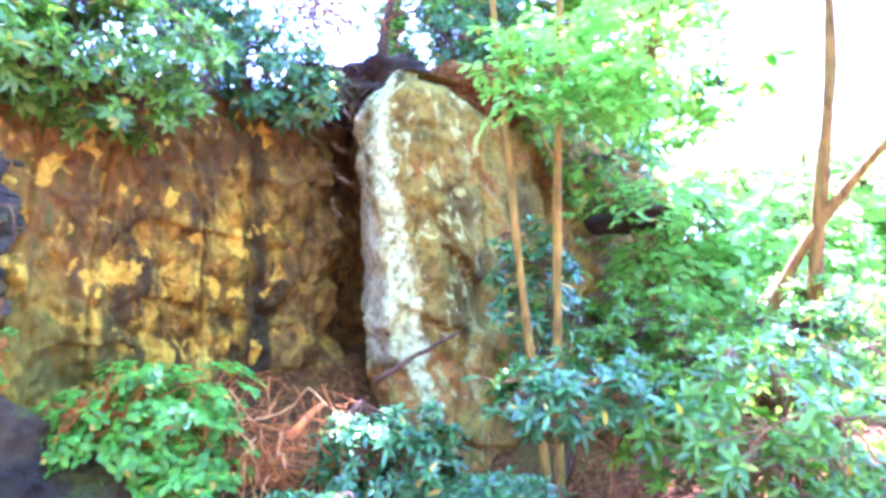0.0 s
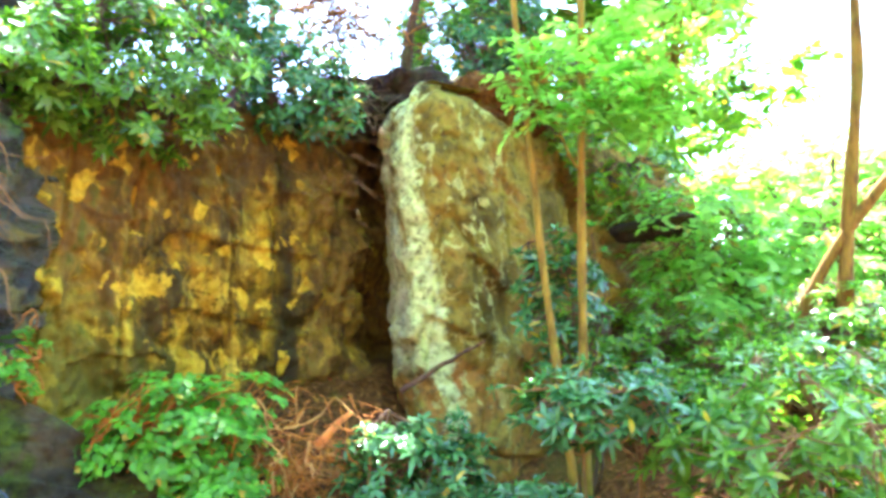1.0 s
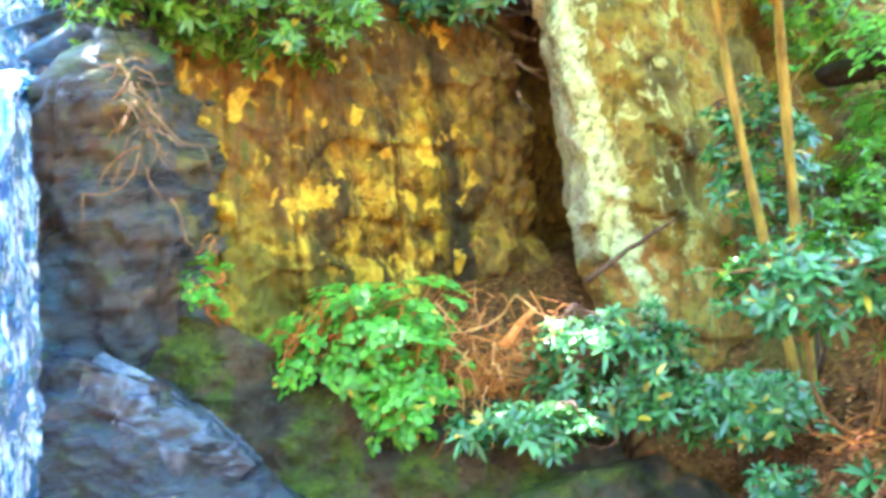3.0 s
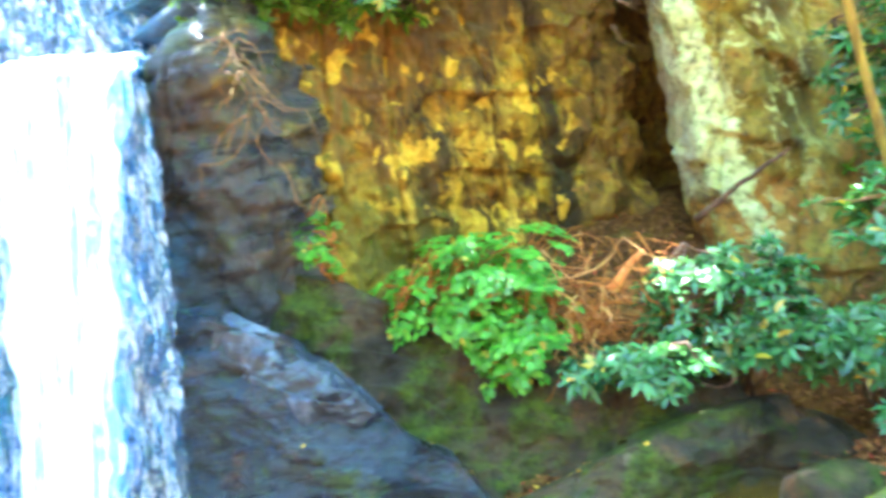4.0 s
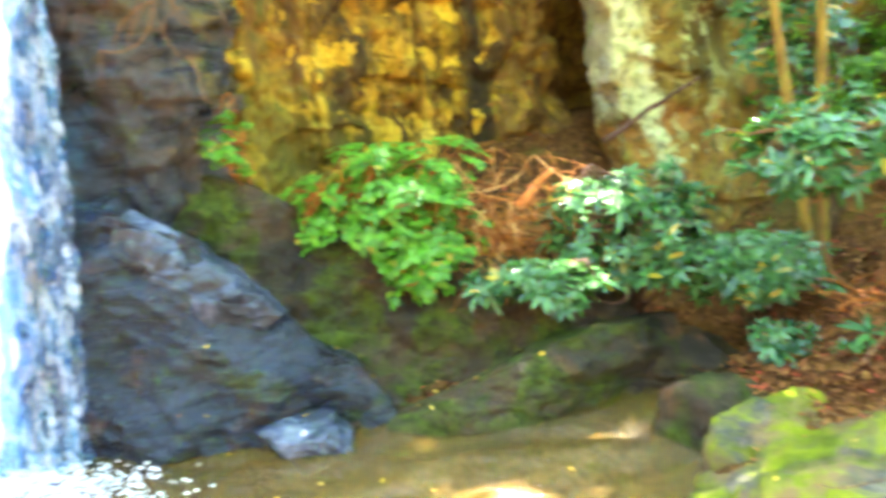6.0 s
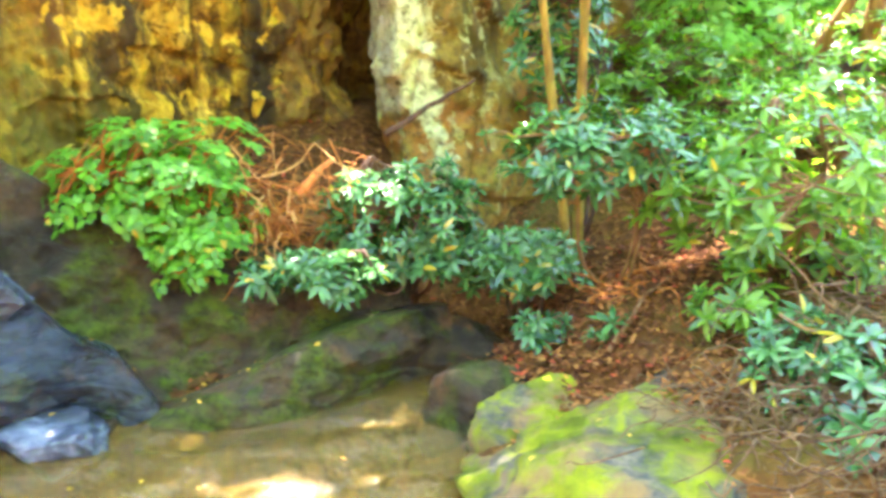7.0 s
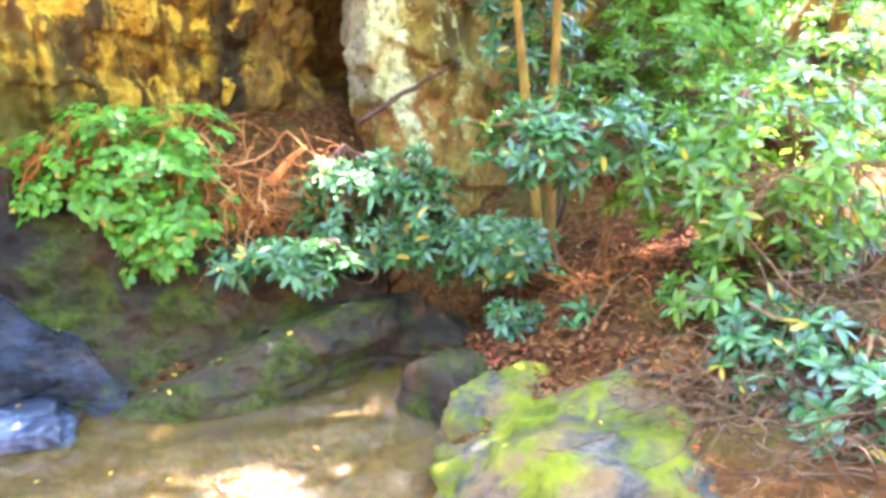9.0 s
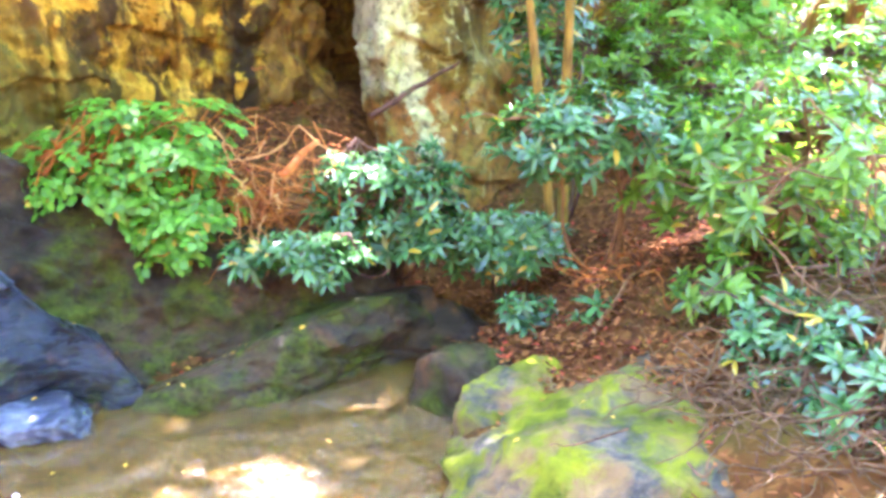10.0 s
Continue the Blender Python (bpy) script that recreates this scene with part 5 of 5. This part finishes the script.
for k, (x, y, h, sp, ln) in enumerate([(-2.9, 9.0, 6.8, 2.0, 0.2), (-0.6, 8.4, 3.6, 1.3, 0.2), (-5.4, 7.2, 5.5, 1.8, 0.0), (1.2, 8.6, 1.9, 1.3, 0.3), (2.2, 9.2, 2.2, 1.3, 0.3)]):
    wood_tree(x, y, ground_z(x, y), h, sp, 50 + k, RHODO_LIT, ln)
for k, (x, y, h, sp) in enumerate([(5.2, 10.5, 2.6, 1.5), (7.6, 12.5, 3.2, 1.8), (4.8, 13.5, 3.0, 1.8), (9.5, 16.5, 4.0, 2.2), (6.3, 17.0, 3.5, 2.2), (4.6, 8.2, 1.8, 1.0)]):
    wood_tree(x, y, ground_z(x, y), h, sp, 70 + k)


# unseen trees behind and beside the camera, added to cut the frontal skylight
for k, (x, y, h, sp) in enumerate([(-7.5, -3.5, 7.5, 2.6), (-3.2, -6.0, 8.0, 2.8), (1.6, -5.2, 7.5, 2.6), (5.8, -3.2, 7.5, 2.8), (9.5, 1.5, 7.0, 2.8), (-10.5, 1.5, 7.5, 2.6), (-0.8, -10.0, 8.0, 3.0), (5.0, -9.0, 8.0, 3.0)]):
    wood_tree(x, y, ground_z(x, y), h, sp, 90 + k)


# ---------- roots, sticks, fallen leaves ----------
def tangle(name, label, centre, spread, count, seed, material, thick, length, droop):
    rng = np.random.default_rng(seed)
    ob = thing(name, centre, label, "roots")
    for _ in range(count):
        a = rng.normal(0, 0.5, 3) * np.array(spread)
        b = a + rng.normal(0, 1, 3) * np.array((length, length * 0.5, length * 0.6)) + np.array((0, -0.05, -droop * length))
        v, f = tube(bend(a, b, rng, 0.12, 0, 9), np.linspace(thick, thick * 0.35, 9) * rng.uniform(0.5, 1.2), 5)
        part("root", mesh_from("root", v, f), material, ob)
    return ob


tangle("root_tangle", "tangle of thin orange-brown roots on the litter below the cliff", (-1.12, 4.40, 0.96), (0.42, 0.12, 0.44), 170, 81, ROOT, 0.0052, 0.2, 0.6)
tangle("hanging_root", "long tan roots trailing over the dark red litter", (-1.14, 4.26, 0.92), (0.32, 0.06, 0.42), 34, 181, PALE_ROOT, 0.0062, 0.18, 0.8)
tangle("root_tangle", "pale bare roots and twigs hanging from the bank", (1.35, 2.75, 0.5), (0.55, 0.3, 0.12), 190, 82, EARTH_ROOT, 0.0055, 0.22, 0.3)
tangle("root_tangle", "brown roots and twigs laid bare along the bank", (1.55, 2.3, 0.5), (0.6, 0.34, 0.1), 190, 86, EARTH_ROOT, 0.006, 0.24, 0.2)
tangle("root_tangle", "dark tangle of roots under the overhanging shrubs", (1.8, 3.05, 0.78), (0.45, 0.3, 0.22), 90, 186, EARTH_ROOT, 0.006, 0.24, 0.4)
tangle("root_tangle", "fine brown roots among the litter on the bank", (1.15, 3.85, 0.62), (0.5, 0.5, 0.08), 40, 87, ROOT, 0.005, 0.2, 0.1)
tangle("hanging_root", "bundle of pale roots hanging down the wet cliff", (-2.54, 3.5, 2.58), (0.12, 0.05, 0.34), 34, 83, TWIG, 0.006, 0.2, 0.9)
tangle("hanging_twigs", "dry twigs hanging in the dark recess", (-0.95, 5.35, 2.9), (0.3, 0.15, 0.5), 22, 84, TWIG, 0.003, 0.22, 0.6)


tangle("hanging_root", "dark roots hanging from the soil cap over the recess", (-0.8, 5.95, 3.62), (0.5, 0.18, 0.22), 70, 184, DARK_BARK, 0.007, 0.24, 0.9)
tangle("bare_branch", "dark bare branches above the recess", (-1.0, 6.1, 4.25), (0.5, 0.3, 0.35), 34, 85, DARK_BARK, 0.008, 0.35, -0.3)

tangle("bare_branch", "reddish bare twigs against the bright gap in the wood", (-1.25, 6.7, 4.75), (0.8, 0.3, 0.7), 110, 88, ROOT, 0.012, 0.42, -0.2)
shrub("shrub", "sparse shrub with withered red-brown leaves on the cliff edge", "shrub", (-1.2, 6.7, 3.8), (-1.25, 6.6, 4.6), (0.45, 0.3, 0.45), 46, 89, SPRAYS, DEAD, "leaf_spray", stems=6, single=46, size=0.8, bark=DARK_BARK)


def stick(label, pts, r, material, seed, name="branch"):
    rng = np.random.default_rng(seed)
    a = np.array(pts[0], float)
    h = Heap()
    line = np.concatenate([bend(p, q, rng, 0.03, 0, 6) for p, q in zip(pts, pts[1:])])
    v, f = tube(line - a, np.linspace(r, r * 0.45, len(line)), 7)
    h.add(v, f)
    ob = part(name, h.mesh(name), material)
    ob.location = a
    return tagged(ob, label, "branch")


def on_ground(points, lift):
    """Plan points with heights a little above the ground."""
    return [(x, y, ground_z(x, y) + lift) for x, y in points]


stick("bent dead branch lying across the leaf litter", on_ground([(0.74, 3.5), (0.95, 3.75), (1.15, 3.9)], 0.035), 0.014, TWIG, 91)
stick("bent brown root snaking over the bank", on_ground([(0.75, 4.05), (0.92, 4.3), (1.12, 4.25), (1.42, 4.15)], 0.05), 0.016, ROOT, 92)
stick("dead brown limb propped against the buttress", [(-0.5, 5.22, 1.30), (-0.12, 5.28, 1.52), (0.12, 5.3, 1.66)], 0.024, DARK_BARK, 93)
stick("orange broken stick of bare wood on the litter", [(-0.95, 4.38, 1.05), (-0.85, 4.42, 1.15), (-0.74, 4.48, 1.25)], 0.034, ORANGE_WOOD, 94)
stick("thin grey root leaning over the bank", [(1.72, 2.6, 0.5), (1.62, 3.0, 0.78), (1.42, 3.3, 1.0)], 0.010, TWIG, 95)


def single_leaves():
    """Yellow and orange leaves that lie on the rocks and float on the pool."""
    rng = np.random.default_rng(17)
    bpy.context.view_layer.update()
    dg = bpy.context.evaluated_depsgraph_get()
    v, f = leaf(0.034, 0.018, 0.1, 0.3, 4)
    me = mesh_from("fallen_leaf", v - np.array((0.03, 0, 0)), f)
    me.materials.append(YELLOW_LEAF)
    spots = [(rng.uniform(-2.2, -0.4), rng.uniform(2.3, 3.4)) for _ in range(14)]
    spots += [(-2.0 + 1.5 * t + rng.normal(0, 0.08), 3.65 + 0.35 * t + rng.normal(0, 0.1)) for t in rng.uniform(0, 1, 28)]
    spots += [(rng.uniform(0.2, 1.1), rng.uniform(2.6, 3.7)) for _ in range(14)] + [(rng.uniform(-2.9, -2.1), rng.uniform(3.1, 3.6)) for _ in range(9)]
    for x, y in spots:
        hit, at, nor, *_ = scene.ray_cast(dg, (x, y, 1.0), (0, 0, -1))
        if not hit:
            continue
        ob = new("fallen_leaf", me)
        ob.matrix_world = Matrix.LocRotScale(at + nor * 0.006, nor.to_track_quat("Z", "Y") @ Euler((0, 0, rng.uniform(0, 6))).to_quaternion(), (rng.uniform(0.6, 1.1),) * 3)
        wet = at.z < 0.01
        tagged(ob, "yellow leaf floating on the pool" if wet else "small orange and yellow fallen leaf on rock", "leaf", "single fallen leaves")


single_leaves()


def scatter_leaves():
    """Dead leaves over the litter of both banks."""
    rng = np.random.default_rng(7)
    h = Heap()
    count = 0
    while count < 12500:
        x, y = (rng.uniform(-2.4, 3.2), rng.uniform(1.5, 7.5)) if count < 9000 else (rng.uniform(0.2, 1.7), rng.uniform(2.9, 4.9))
        if x < 0.2 and not (3.5 < y < 6):
            continue
        z = ground_z(x, y)
        if z < 0.03 or (x > 1.05 and y < 2.85 and rng.uniform() < 0.8):
            continue
        v, f = leaf(rng.uniform(0.025, 0.06), rng.uniform(0.012, 0.028), rng.uniform(-0.3, 0.4), 0.3, 4)
        v = rot_z(rot_y(v, rng.uniform(-0.5, 0.5)), rng.uniform(0, 6.28)) + np.array((x, y, z + rng.uniform(0.01, 0.06)))
        h.add(v, f)
        count += 1
    tagged(part("fallen_leaves", h.mesh("fallen_leaves"), DEAD), "dry red-brown leaves scattered over the forest floor", "leaves", kind="stuff")


scatter_leaves()
